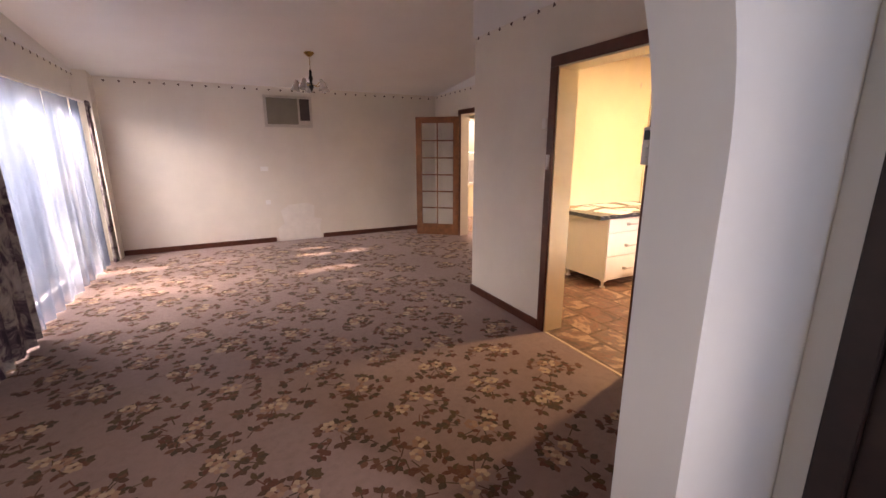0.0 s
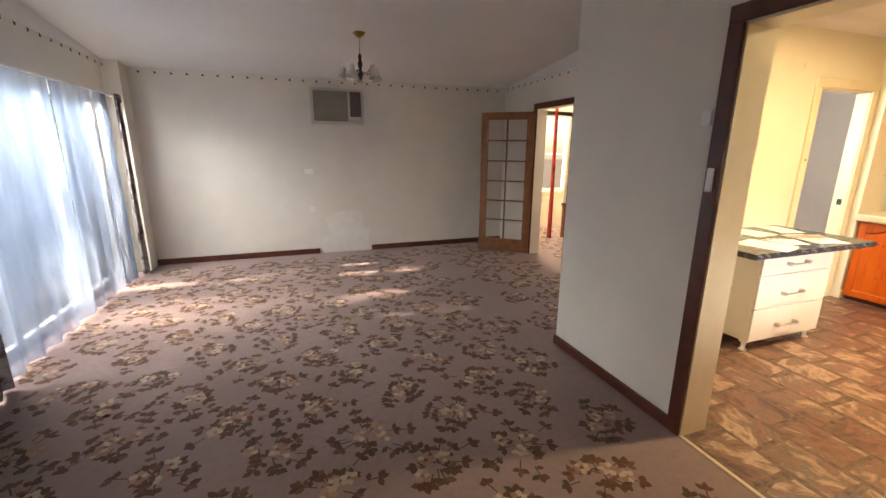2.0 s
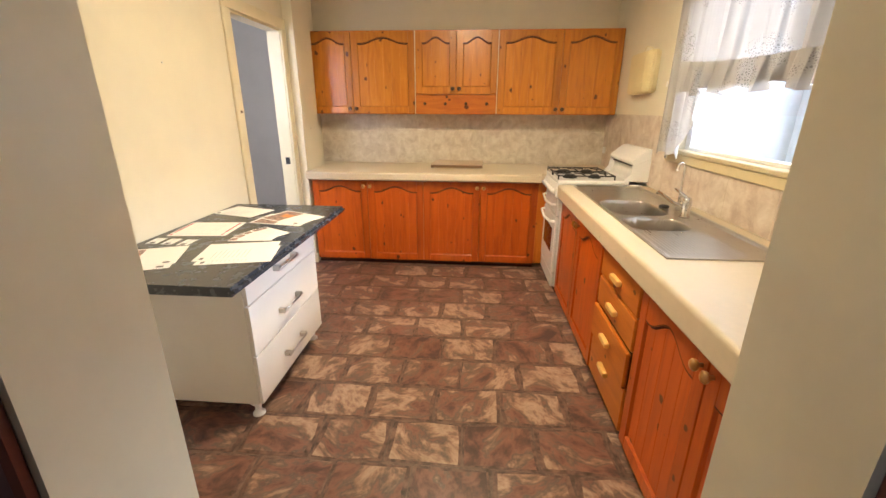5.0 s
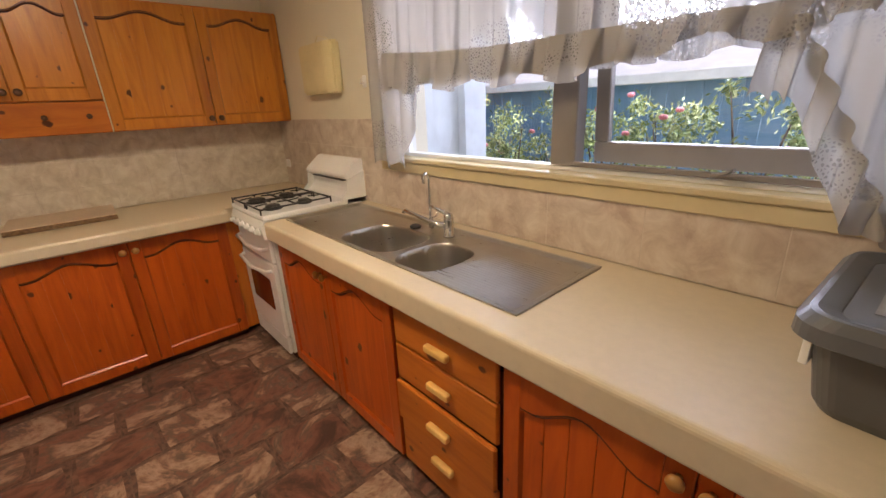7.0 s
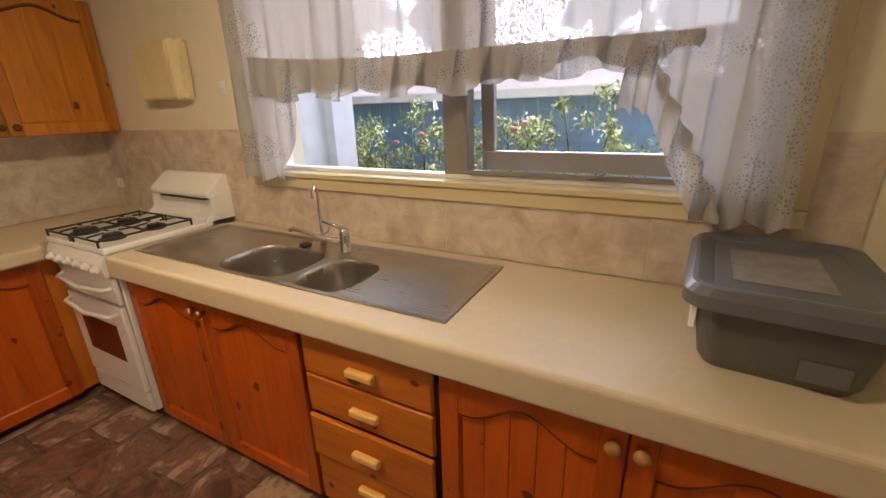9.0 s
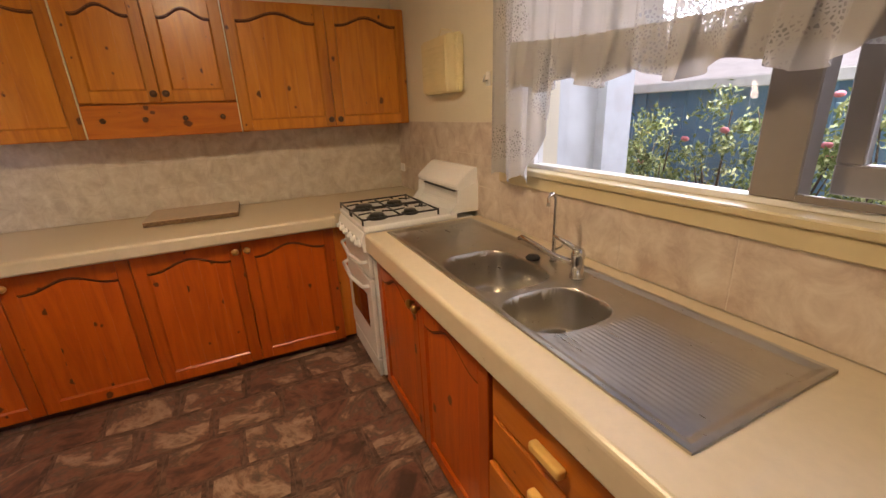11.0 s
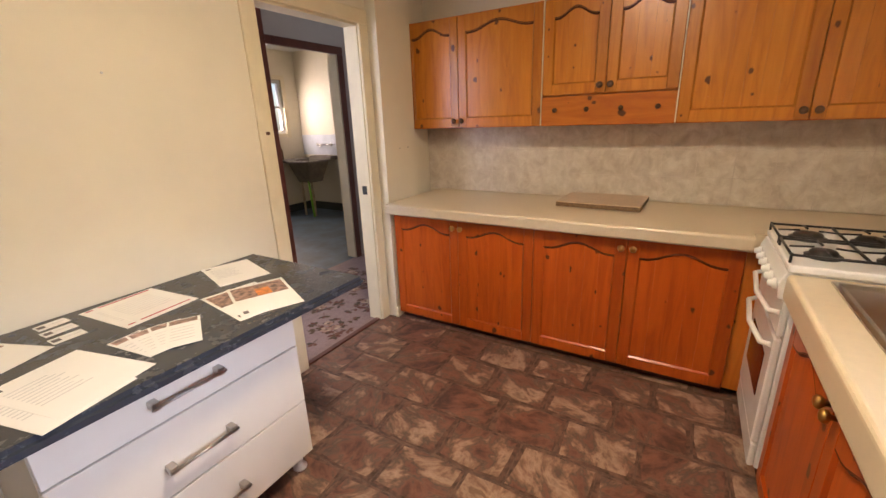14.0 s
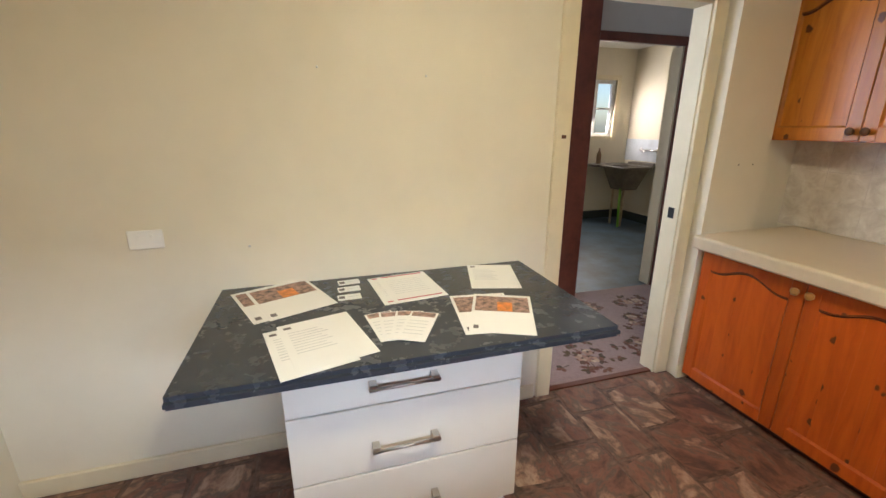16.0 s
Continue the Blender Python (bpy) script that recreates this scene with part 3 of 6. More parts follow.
    for i in range(m_ - 1):
        t.faces.new((i0[i], i1[i], i1[i + 1], i0[i + 1]))
    for ii, oo in ((i0, o0), (i1, o1)):
        h = m_ // 2
        t.faces.new([oo[0], oo[1]] + ii[:h][::-1])
        t.faces.new([oo[1], oo[2]] + ii[h - 1:h + 1][::-1])
        t.faces.new([oo[2], oo[3]] + ii[h:][::-1])
    t.faces.new((o0[1], o1[1], o1[2], o0[2]))
    t.faces.new((o0[0], o1[0], o1[1], o0[1]))
    bmesh.ops.recalc_face_normals(t, faces=t.faces[:])
    tagged(part("wall_arch", t, W, None, "cream wall with a wide rounded archway"), kind="structure", category="wall")
    structure("wall_entry", W, -0.60, -0.45, 0.47, 0.549, 0, 3.2, "cream entry wall beside the dark door")
    structure("wall_entry", W, -0.60, -0.45, -2.0, -1.65, 0, 3.4, "cream entry wall")
    structure("wall_entry", W, -0.60, -0.45, -0.72, -0.50, 0, 3.4, "cream entry wall")
    # opening made for the added entry lamp, never in view
    structure("wall_entry", W, -0.60, -0.45, -1.65, -0.72, 0, 0.45, "cream entry wall below the unseen light opening")
    structure("wall_entry", W, -0.60, -0.45, -1.65, -0.72, 2.12, 3.4, "cream entry wall above the unseen light opening")
    structure("wall_entry", W, -0.60, -0.45, -0.50, 0.47, 2.12, 3.4, "cream entry wall above the dark door")
    # out of view; closed to keep southern sky light off the pier
    structure("wall_south_entry", W, -3.8, -0.45, -2.1, -1.95, 0, 3.6, "unseen plain entry wall that shuts out the sky")
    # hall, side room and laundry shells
    structure("wall_hall_north", G, 1.45, 3.50, 4.83, 4.95, 0, 2.6, "cream hall wall with shade in its greyish colour")
    structure("wall_hall_north", G, 4.46, 4.6, 4.83, 4.95, 0, 2.6, "cream hall wall with shade in its greyish colour")
    structure("wall_hall_north", G, 3.50, 4.46, 4.83, 4.95, 2.12, 2.6, "cream hall wall above the laundry doorway, greyed for shade")
    structure("wall_hall_east", G, 4.6, 4.72, 3.6, 4.95, 0, 2.6, "cream wall at the end of the hall, greyed for shade")
    structure("wall_hall_south", G, 4.12, 4.6, 3.61, 3.71, 0, 2.6, "cream hall wall with shade in its greyish colour")
    structure("ceiling_hall", M["ceiling"], 1.45, 4.72, 3.71, 4.95, 2.6, 2.7, "flat hall ceiling")
    structure("wall_side_room", K, 1.45, 3.5, 7.9, 8.05, 0, 0.7, "cream side room wall below the window")
    structure("wall_side_room", K, 1.45, 3.5, 7.9, 8.05, 2.1, 2.6, "cream side room wall above the window")
    structure("wall_side_room", K, 1.45, 1.7, 7.9, 8.05, 0.7, 2.1, "cream side room wall beside the window")
    structure("wall_side_room", K, 3.1, 3.5, 7.9, 8.05, 0.7, 2.1, "cream side room wall beside the window")
    structure("wall_laundry_west", K, 3.4, 3.5, 4.95, 7.9, 0, 2.6, "cream painted wall of the side room")
    structure("wall_side_room", K, 1.33, 1.45, 7.3, 7.9, 0, 2.6, "cream painted wall of the side room")
    structure("ceiling_side_room", M["ceiling"], 1.45, 3.5, 4.95, 8.05, 2.6, 2.7, "flat ceiling of the side room")
    structure("wall_laundry_east", K, 6.3, 6.4, 4.83, 8.05, 0, 2.6, "cream laundry wall behind the trough")
    structure("wall_laundry_north", K, 3.5, 5.3, 7.60, 7.70, 0, 2.6, "cream laundry wall beside the window")
    structure("wall_laundry_north", K, 5.98, 6.3, 7.60, 7.70, 0, 2.6, "cream laundry wall in the corner")
    structure("wall_laundry_north", K, 5.3, 5.98, 7.60, 7.70, 0, 1.32, "cream laundry wall below the window")
    structure("wall_laundry_north", K, 5.3, 5.98, 7.60, 7.70, 2.15, 2.6, "cream laundry wall above the window")
    structure("wall_laundry_south", K, 4.6, 6.4, 4.83, 4.95, 0, 2.6, "cream laundry wall beside the door")
    structure("ceiling_laundry", M["ceiling"], 3.5, 6.4, 4.95, 7.7, 2.6, 2.7, "flat laundry ceiling")
    # skirtings
    T = M["trim_brown"]
    for a in ((-3.63, -1.60, LIV_N - 0.018, LIV_N), (-0.85, 1.3, LIV_N - 0.018, LIV_N), (-0.018, 0, 2.51, 3.60), (-0.018, 0, 0.68, 1.57)):
        structure("baseboard", T, *a, 0, 0.075, "dark red-brown stained skirting board", 0.004)
    structure("baseboard", M["trim_cream"], 0.18, 2.5, 3.592, 3.61, 0, 0.085, "cream painted skirting board", 0.004)
    structure("baseboard", M["trim_cream"], 3.42, 3.5, 3.508, 3.525, 0, 0.085, "cream painted skirting board", 0.004)
    structure("baseboard", M["skirt_dark"], 6.28, 6.3, 4.95, 7.60, 0, 0.13, "dark green painted laundry skirting")
    structure("baseboard", M["skirt_dark"], 3.5, 6.28, 7.58, 7.60, 0, 0.13, "dark green painted laundry skirting")
    structure("trim_threshold", M["trim_brown"], 2.6, 3.34, 3.62, 3.655, -0.005, 0.008, "thin worn timber strip in the hall doorway")
    structure("trim_threshold", M["board_face"], -0.008, 0.012, 1.645, 2.435, -0.005, 0.006, "thin pale strip in the kitchen doorway")
    # door linings and architraves
    def casing(axis, plane, a0, a1, top, w, d, mat, label, side):
        """Three boards round an opening, on one face of a wall."""
        lo, hi = (plane, plane + d) if side > 0 else (plane - d, plane)
        for s in ((a0 - w, a0, 0, top), (a1, a1 + w, 0, top), (a0 - w, a1 + w, top, top + w)):
            if axis == "x":
                structure("trim", mat, lo, hi, s[0], s[1], s[2], s[3], label, 0.005)
            else:
                structure("trim", mat, s[0], s[1], lo, hi, s[2], s[3], label, 0.005)
    casing("x", 0, 1.645, 2.435, 2.04, 0.075, 0.02, T, "dark red-brown stained door architrave", -1)
    for y0, y1 in ((1.640, 1.652), (2.428, 2.440)):
        structure("trim_lining", M["trim_cream"], -0.002, 0.182, y0, y1, 0, 2.04, "cream painted door lining")
    structure("trim_lining", M["trim_cream"], -0.002, 0.182, 1.652, 2.428, 2.028, 2.042, "cream painted door lining")
    casing("y", 3.61, 2.6, 3.34, 2.05, 0.085, 0.02, M["trim_cream"], "cream painted door architrave", -1)
    for x0, x1 in ((2.595, 2.607), (3.333, 3.345)):
        structure("trim_lining", M["trim_cream"], x0, x1, 3.608, 3.715, 0, 2.05, "cream painted door lining")
    structure("trim_lining", M["trim_cream"], 2.607, 3.333, 3.608, 3.715, 2.038, 2.052, "cream painted door lining")
    casing("y", 4.83, 3.58, 4.42, 2.10, 0.07, 0.02, T, "dark red-brown stained laundry door architrave", -1)
    for x0, x1 in ((3.50, 3.59), (4.41, 4.46)):
        structure("trim_lining", M["trim_cream"], x0, x1, 4.832, 4.95, 0, 2.10, "cream painted laundry door lining")
    structure("trim_post", T, 3.32, 3.51, 4.70, 4.81, 0, 2.6, "tall dark brown stained post in the hall", 0.004)
    casing("x", 1.3, 5.36, 6.16, 2.02, 0.075, 0.02, T, "red-brown stained architrave of the glazed door", -1)
    # patch of bare plaster at the old outlet in the north wall
    t = prism([(-1.56, 0.0), (-0.86, 0.0), (-0.90, 0.16), (-0.86, 0.33), (-0.98, 0.36), (-0.97, 0.56), (-1.08, 0.61), (-1.37, 0.59), (-1.50, 0.50), (-1.46, 0.30), (-1.57, 0.20)], LIV_N - 0.006, LIV_N, None)
    tagged(part("wall_patch", t, M["wall_patch"], None, "rough pale filler patch low on the wall"), kind="structure", category="patch")


# ---- cabinets ----
def arch_z(u, drop):
    """Height of a cathedral arch below the top rail at u in 0..1."""
    s = abs(u - 0.5) * 2
    if s > 0.86:
        return -drop
    return -drop + drop * 0.5 * (1 + math.cos(math.pi * s / 0.86))


def door_front(parent, w, h, knob=None, drop=0.05, knob_mat=None, name="door", label="", P=None, gap=0.0003):
    """A framed door in the plane x (0..w) and z (0..h), its face towards -y, with an arched boarded panel. Returns the door."""
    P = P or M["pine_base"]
    st = 0.062
    t = bmesh.new()
    B(0.002, st, 0, 0.019, 0.002, h - 0.002, 0.003, t)
    B(w - st, w - 0.002, 0, 0.019, 0.002, h - 0.002, 0.003, t)
    B(st, w - st, 0.0005, 0.019, 0.002, st, 0.0, t)
    n = 16
    iw = w - 2 * st
    low = [(st + iw * i / n, h - st + 0.008 + arch_z(i / n, drop)) for i in range(n + 1)]
    prism([(st, h - 0.002)] + low + [(w - st, h - 0.002)], 0.0005, 0.019, t)
    ob = part(name, t, P, parent, label)
    t = bmesh.new()
    # routed edge round the panel, its arch strips darkened for shade in the recess
    for i in range(n):
        (xa, za), (xb, zb) = low[i], low[i + 1]
        t.faces.new([t.verts.new(c) for c in ((xa, 0.001, za), (xb, 0.001, zb), (xb, 0.011, zb - 0.010), (xa, 0.011, za - 0.010))])
    part("bead", t, M["pine_groove_shade"], ob)
    for xa, xb in ((st, st + 0.008), (w - st, w - st - 0.008)):
        t = bmesh.new()
        t.faces.new([t.verts.new(c) for c in ((xa, 0.001, st), (xb, 0.011, st + 0.008), (xb, 0.011, h - st - drop), (xa, 0.001, h - st - drop))])
        part("side_edge", t, P, ob)
    t = bmesh.new()
    t.faces.new([t.verts.new(c) for c in ((st, 0.001, st), (w - st, 0.001, st), (w - st - 0.008, 0.011, st + 0.010), (st + 0.008, 0.011, st + 0.010))])
    part("sloped_edge", t, P, ob)
    # fine line cut round the arched opening, on the frame's face, shade painted in
    t = bmesh.new()
    for i in range(n):
        (xa, za), (xb, zb) = low[i], low[i + 1]
        t.faces.new([t.verts.new(c) for c in ((xa, 0.0001, za + 0.001), (xb, 0.0001, zb + 0.001), (xb, 0.0001, zb + 0.0065), (xa, 0.0001, za + 0.0065))])
    part("routed_line", t, M["pine_groove_shade"], ob)
    k = max(3, round(iw / 0.075))
    for i in range(k):
        a, b2 = st + iw * i / k + gap, st + iw * (i + 1) / k - gap
        boxpart("board", P, a, b2, 0.0105, 0.0165, st * 0.8, h - st + 0.006, ob)
    if knob:
        t = lathe([(0.007, 0), (0.007, 0.012), (0.017, 0.018), (0.019, 0.027), (0.013, 0.034), (0.002, 0.036)], 14, None,
                  Matrix.Translation((knob[0], 0, knob[1])) @ Matrix.Rotation(math.pi / 2, 4, "X"))
        part("knob", t, knob_mat or M["knob"], ob, "turned round knob")
    return ob


def cabinet(name, m, w, d, h, label, group, doors, knobs="top", kick=0.06, knob_mat=None, drop=0.05, top=True):
    """A carcass w wide, d deep (back at y=d), h high, with doors across its front at y=0. Face towards -y."""
    e = thing(name, m, label, "cabinet", group)
    P = M["pine"]
    hs = h if top else 0.735
    boxpart("side_panel", P, 0.0, 0.018, 0.022, d, kick, hs, e)
    boxpart("side_panel", P, w - 0.018, w, 0.022, d, kick, hs, e)
    boxpart("base_panel", P, 0.018, w - 0.018, 0.022, d, kick, kick + 0.018, e)
    boxpart("back_panel", P, 0.018, w - 0.018, d - 0.01, d, kick + 0.018, hs, e)
    if top:
        boxpart("top_panel", P, 0.018, w - 0.018, 0.022, d - 0.01, h - 0.018, h, e)
    boxpart("front_rail", P, 0.018, w - 0.018, 0.022, 0.04, h - 0.05, h - 0.018, e)
    if kick > 0.01:
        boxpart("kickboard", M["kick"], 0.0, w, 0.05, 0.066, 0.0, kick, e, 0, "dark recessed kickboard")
    x = 0
    for i, dw in enumerate(doors):
        hh = h - kick - 0.012
        kx = dw - 0.03 if i % 2 == 0 else 0.03
        kz = hh - 0.05 if knobs == "top" else 0.045
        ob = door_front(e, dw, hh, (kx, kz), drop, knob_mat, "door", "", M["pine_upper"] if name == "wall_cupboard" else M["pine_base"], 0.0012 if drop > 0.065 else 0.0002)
        ob.location = (x, 0, kick + 0.004)
        x += dw
    return e


def face_west(x, y, z=0):
    """A frame whose front (-y) looks west, its own x running south from y."""
    return pose(x, y, z, 0, 0, -90)


def build_cabinets():
    # east run, fronts at x = 3.46
    for y0, label in ((3.50, "orange varnished knotty pine base cabinet with two arched doors"),
                      (2.455, "knotty pine base cabinet beside the stove with two arched doors")):
        w = 1.045
        cabinet("base_cabinet", face_west(3.44, y0), w, 0.64, 0.825, label, "pine base cabinets", (w / 2, w / 2), "top", 0.045)
    # south run, fronts at y = 1.31, facing north; own x runs west
    structure("trim_filler", M["pine"], 3.462, 3.48, 1.335, 1.409, 0.05, 0.825, "narrow pine filler strip beside the stove")
    def south(x, z=0):
        return pose(x, 1.315, z, 0, 0, 180)
    cabinet("base_cabinet", south(2.86), 1.07, 0.60, 0.80, "orange pine sink cabinet with two arched doors and brass knobs", "pine base cabinets", (0.535, 0.535), "top", 0.045, M["brass"], 0.06, False)
    e = cabinet("base_cabinet", south(1.245), 1.01, 0.60, 0.80, "orange pine cabinet with two arched doors under the tub", "pine base cabinets", (0.49, 0.49), "top", 0.045, None, 0.07)
    # drawers
    e = thing("drawer_cabinet", south(1.785), "orange varnished pine cabinet with four shallow drawers and pale grips", "cabinet", "pine base cabinets")
    t = bmesh.new()
    B(0, 0.018, 0.022, 0.6, 0.045, 0.735, 0, t)
    B(0.514, 0.532, 0.022, 0.6, 0.045, 0.735, 0, t)
    B(0.018, 0.514, 0.05, 0.6, 0.045, 0.60, 0, t)
    B(0.018, 0.514, 0.022, 0.03, 0.60, 0.78, 0, t)
    B(0.018, 0.514, 0.022, 0.06, 0.78, 0.80, 0, t)
    # dark body colour puts shade into the gaps between the drawers
    part("body", t, M["pine_groove_shade"], e)
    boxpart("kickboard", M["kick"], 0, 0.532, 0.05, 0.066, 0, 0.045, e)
    zs = [(0.632, 0.785), (0.472, 0.625), (0.285, 0.465), (0.06, 0.278)]
    for i, (z0, z1) in enumerate(zs):
        out = -0.012 if i == 2 else 0.0
        dr = boxpart("drawer_front", M["pine_rail"], 0.012, 0.520, out, out + 0.02, z0, z1, e, 0.006)
        zc = (0.70, 0.548, 0.38, 0.215)[i]
        boxpart("grip", M["grip"], 0.215, 0.325, out - 0.028, out - 0.002, zc - 0.014, zc + 0.014, dr, 0.008, "pale rounded wooden grip", 3)
    # wall cupboards, fronts at x = 3.87
    ycs = [(3.615, 1.065, (0.44, 0.60), "pair of arched doors by the doorway"), (1.80, 1.105, (0.575, 0.53), "pair of arched doors above the stove")]
    for y0, w, ds, lab in ycs:
        cabinet("wall_cupboard", face_west(3.86, y0, 1.395), sum(ds), 0.25, 0.73, "orange knotty pine wall cupboard, " + lab, "pine wall cupboards", ds, "bottom", 0.0, M["knob_dark"])
    e = cabinet("wall_cupboard", face_west(3.86, 2.57, 1.575), 0.765, 0.25, 0.55, "shorter knotty pine wall cupboard with two small arched doors", "pine wall cupboards", (0.3825, 0.3825), "bottom", 0.0, M["knob_dark"])
    r = boxpart("false_drawer", M["pine_rail"], 0.0, 0.765, 0.0, 0.022, -0.18, -0.004, e, 0.003, "pine rail with four small dark knobs")
    for i in range(4):
        t = lathe([(0.006, 0), (0.006, 0.008), (0.014, 0.012), (0.015, 0.019), (0.002, 0.024)], 12, None,
                  Matrix.Translation((0.09 + 0.195 * i, 0, -0.085)) @ Matrix.Rotation(math.pi / 2, 4, "X"))
        part("knob", t, M["knob_dark"], r)
    boxpart("rear_box", M["pine"], 0.0, 0.765, 0.022, 0.25, -0.18, -0.002, e, 0)


# ---- counters, sink, stove ----
SX0, SX1, SY0, SY1 = 1.255, 2.854, 0.768, 1.245


def build_fillers():
    for y in (2.5725, 1.8025):
        structure("trim_filler", M["trim_cream"], 3.856, 3.875, y - 0.003, y + 0.003, 1.397, 2.122, "thin pale filler strip between two wall cupboards")


def build_counters():
    C = M["counter"]
    e = thing("worktop", pose(1.5, 1.0, 0.9), "thick cream laminate worktop around the steel sink", "worktop")
    o = Vector((1.5, 1.0, 0.9))
    t = bmesh.new()
    def add(x0, x1, y0, y1, z0=0.802, z1=0.90, bv=0.0):
        B(x0 - o.x, x1 - o.x, y0 - o.y, y1 - o.y, z0 - o.z, z1 - o.z, bv, t, 2)
    YF = SY1 - 0.02
    rolled = [(YF, 0.802)] + [(1.352 - 0.012 * (1 - math.sin(a)), 0.802 + 0.012 * (1 - math.cos(a))) for a in (0, 0.5, 1.0, 1.57)]
    rolled += [(1.352 - 0.016 * (1 - math.cos(a)), 0.90 - 0.016 * (1 - math.sin(a))) for a in (0, 0.4, 0.8, 1.2, 1.57)] + [(YF, 0.90)]
    part("edge", prism([(a - o.y, z - o.z) for a, z in rolled], 0.185 - o.x, 2.895 - o.x, None, "x"), C, e, "thick rolled front edge")
    add(0.185, SX0 + 0.02, 0.692, YF, 0.86, 0.90)
    add(SX1 - 0.02, 2.895, 0.692, YF, 0.86, 0.90)
    add(SX0 + 0.02, SX1 - 0.02, 0.692, SY0 + 0.02, 0.86, 0.90)
    part("slab", t, C, e)
    e = thing("worktop", pose(3.8, 2.4, 0.9), "long cream laminate worktop with rounded edge below wall cupboards", "worktop")
    o = Vector((3.8, 2.4, 0.9))
    t = bmesh.new()
    rolled = [(3.44, 0.828)] + [(3.375 + 0.016 * (1 - math.cos(a)), 0.90 - 0.016 * (1 - math.sin(a))) for a in (0, 0.4, 0.8, 1.2, 1.57)][::1]
    rolled = [(3.44, 0.828), (3.385, 0.828), (3.375, 0.838)] + rolled[1:] + [(3.44, 0.90)]
    part("edge", prism([(a - o.x, z - o.z) for a, z in rolled], 1.40 - o.y, 3.522 - o.y), C, e, "thick rolled front edge")
    add(3.44, 4.118, 1.40, 3.522, 0.828, 0.90)
    add(3.465, 4.117, 0.692, 1.402, 0.828, 0.8995, 0.0)
    part("slab", t, C, e)
    # sink: one pressed sheet
    e = thing("sink", pose(2.05, 1.0, 0.906), "long stainless steel sink with two bowls and a ribbed drainer", "sink")
    nx, ny = 400, 230
    t = bmesh.new()
    bowls = [(2.165, 1.06, 0.20, 0.158, 0.15, 3.4), (1.795, 1.075, 0.125, 0.150, 0.14, 3.0)]
    def height(x, y):
        z = 0.0
        ex = min(x - SX0, SX1 - x, y - SY0, SY1 - y)
        if ex < 0.012:
            z += 0.001
        elif ex < 0.03:
            z += 0.001 - 0.009 * (ex - 0.012) / 0.018
        else:
            z -= 0.008
        for cx, cy, rx, ry, d, p in bowls:
            r = (abs((x - cx) / rx) ** p + abs((y - cy) / ry) ** p) ** (1 / p)
            if r < 1.0:
                u = min(1, (1 - r) / 0.16)
                z -= d * (1 - (1 - u) ** 2) + 0.01 * (1 - r)
        if 1.31 < x < 1.66 and 0.90 < y < 1.205:
            f = min((x - 1.31) / 0.03, (1.66 - x) / 0.03, 1)
            z += 0.0014 * f * (0.5 - 0.5 * math.cos((y - 0.90) / 0.01605 * 2 * math.pi))
        return z
    g = [[t.verts.new((SX0 + (SX1 - SX0) * i / nx - 2.05, SY0 + (SY1 - SY0) * j / ny - 1.0, height(SX0 + (SX1 - SX0) * i / nx, SY0 + (SY1 - SY0) * j / ny))) for j in range(ny + 1)] for i in range(nx + 1)]
    for i in range(nx):
        for j in range(ny):
            t.faces.new((g[i][j], g[i + 1][j], g[i + 1][j + 1], g[i][j + 1])).smooth = True
    part("pressed_top", t, M["steel"], e)
    t = bmesh.new()
    for a in ((SX0, SX1, SY1 - 0.001, SY1 + 0.001), (SX0, SX1, SY0 - 0.001, SY0 + 0.001), (SX0 - 0.001, SX0 + 0.001, SY0, SY1), (SX1 - 0.001, SX1 + 0.001, SY0, SY1)):
        B(a[0] - 2.05, a[1] - 2.05, a[2] - 1.0, a[3] - 1.0, -0.0058, -0.0002, 0, t)
    part("rim", t, M["steel"], e)
    for cx, cy, d in ((2.17, 1.045, 0.158), (1.80, 1.07, 0.148)):
        part("waste", lathe([(0.04, -0.004), (0.042, 0.001), (0.03, 0.002), (0.028, -0.003), (0.0, -0.003)], 18, None, pose(cx - 2.05, cy - 1.0, -d - 0.004)), M["chrome"], e, "round chrome waste")
    # taps
    f = thing("mixer_tap", pose(1.93, 0.87, 0.902), "chrome lever mixer tap with a long swivelling spout", "tap")
    part("base", lathe([(0.026, 0), (0.026, 0.008), (0.021, 0.014), (0.022, 0.07), (0.024, 0.085), (0.018, 0.105), (0.0, 0.11)], 18), M["chrome"], f)
    part("spout", tube([(0.0, 0.0, 0.05), (0.10, 0.02, 0.055), (0.20, 0.03, 0.075), (0.27, 0.035, 0.085), (0.285, 0.037, 0.075)], [0.012, 0.011, 0.010, 0.010, 0.009], 10), M["chrome"], f)
    part("lever", tube([(0, 0, 0.10), (0.03, 0.02, 0.12), (0.09, 0.03, 0.135)], [0.012, 0.009, 0.006], 8), M["chrome"], f)
    f = thing("filter_tap", pose(2.10, 0.83, 0.902), "slim tall chrome filter tap with a hooked end", "tap")
    part("pillar", tube([(0, 0, 0), (0, 0, 0.05), (0, 0, 0.24), (-0.004, 0.012, 0.262), (-0.01, 0.03, 0.268), (-0.016, 0.045, 0.255), (-0.017, 0.047, 0.225)], [0.014, 0.008, 0.006, 0.006, 0.006, 0.007, 0.008], 10), M["chrome"], f)
    part("handle", tube([(0, 0, 0.045), (-0.02, -0.02, 0.06), (-0.025, -0.025, 0.085)], 0.004, 6), M["chrome"], f)
    f = thing("sink_plug", pose(2.16, 0.88, 0.902), "black rubber sink plug lying on the sink rim", "plug")
    part("disc", lathe([(0.026, 0), (0.030, 0.008), (0.022, 0.016), (0.005, 0.018), (0, 0.02)], 16), M["black"], f)
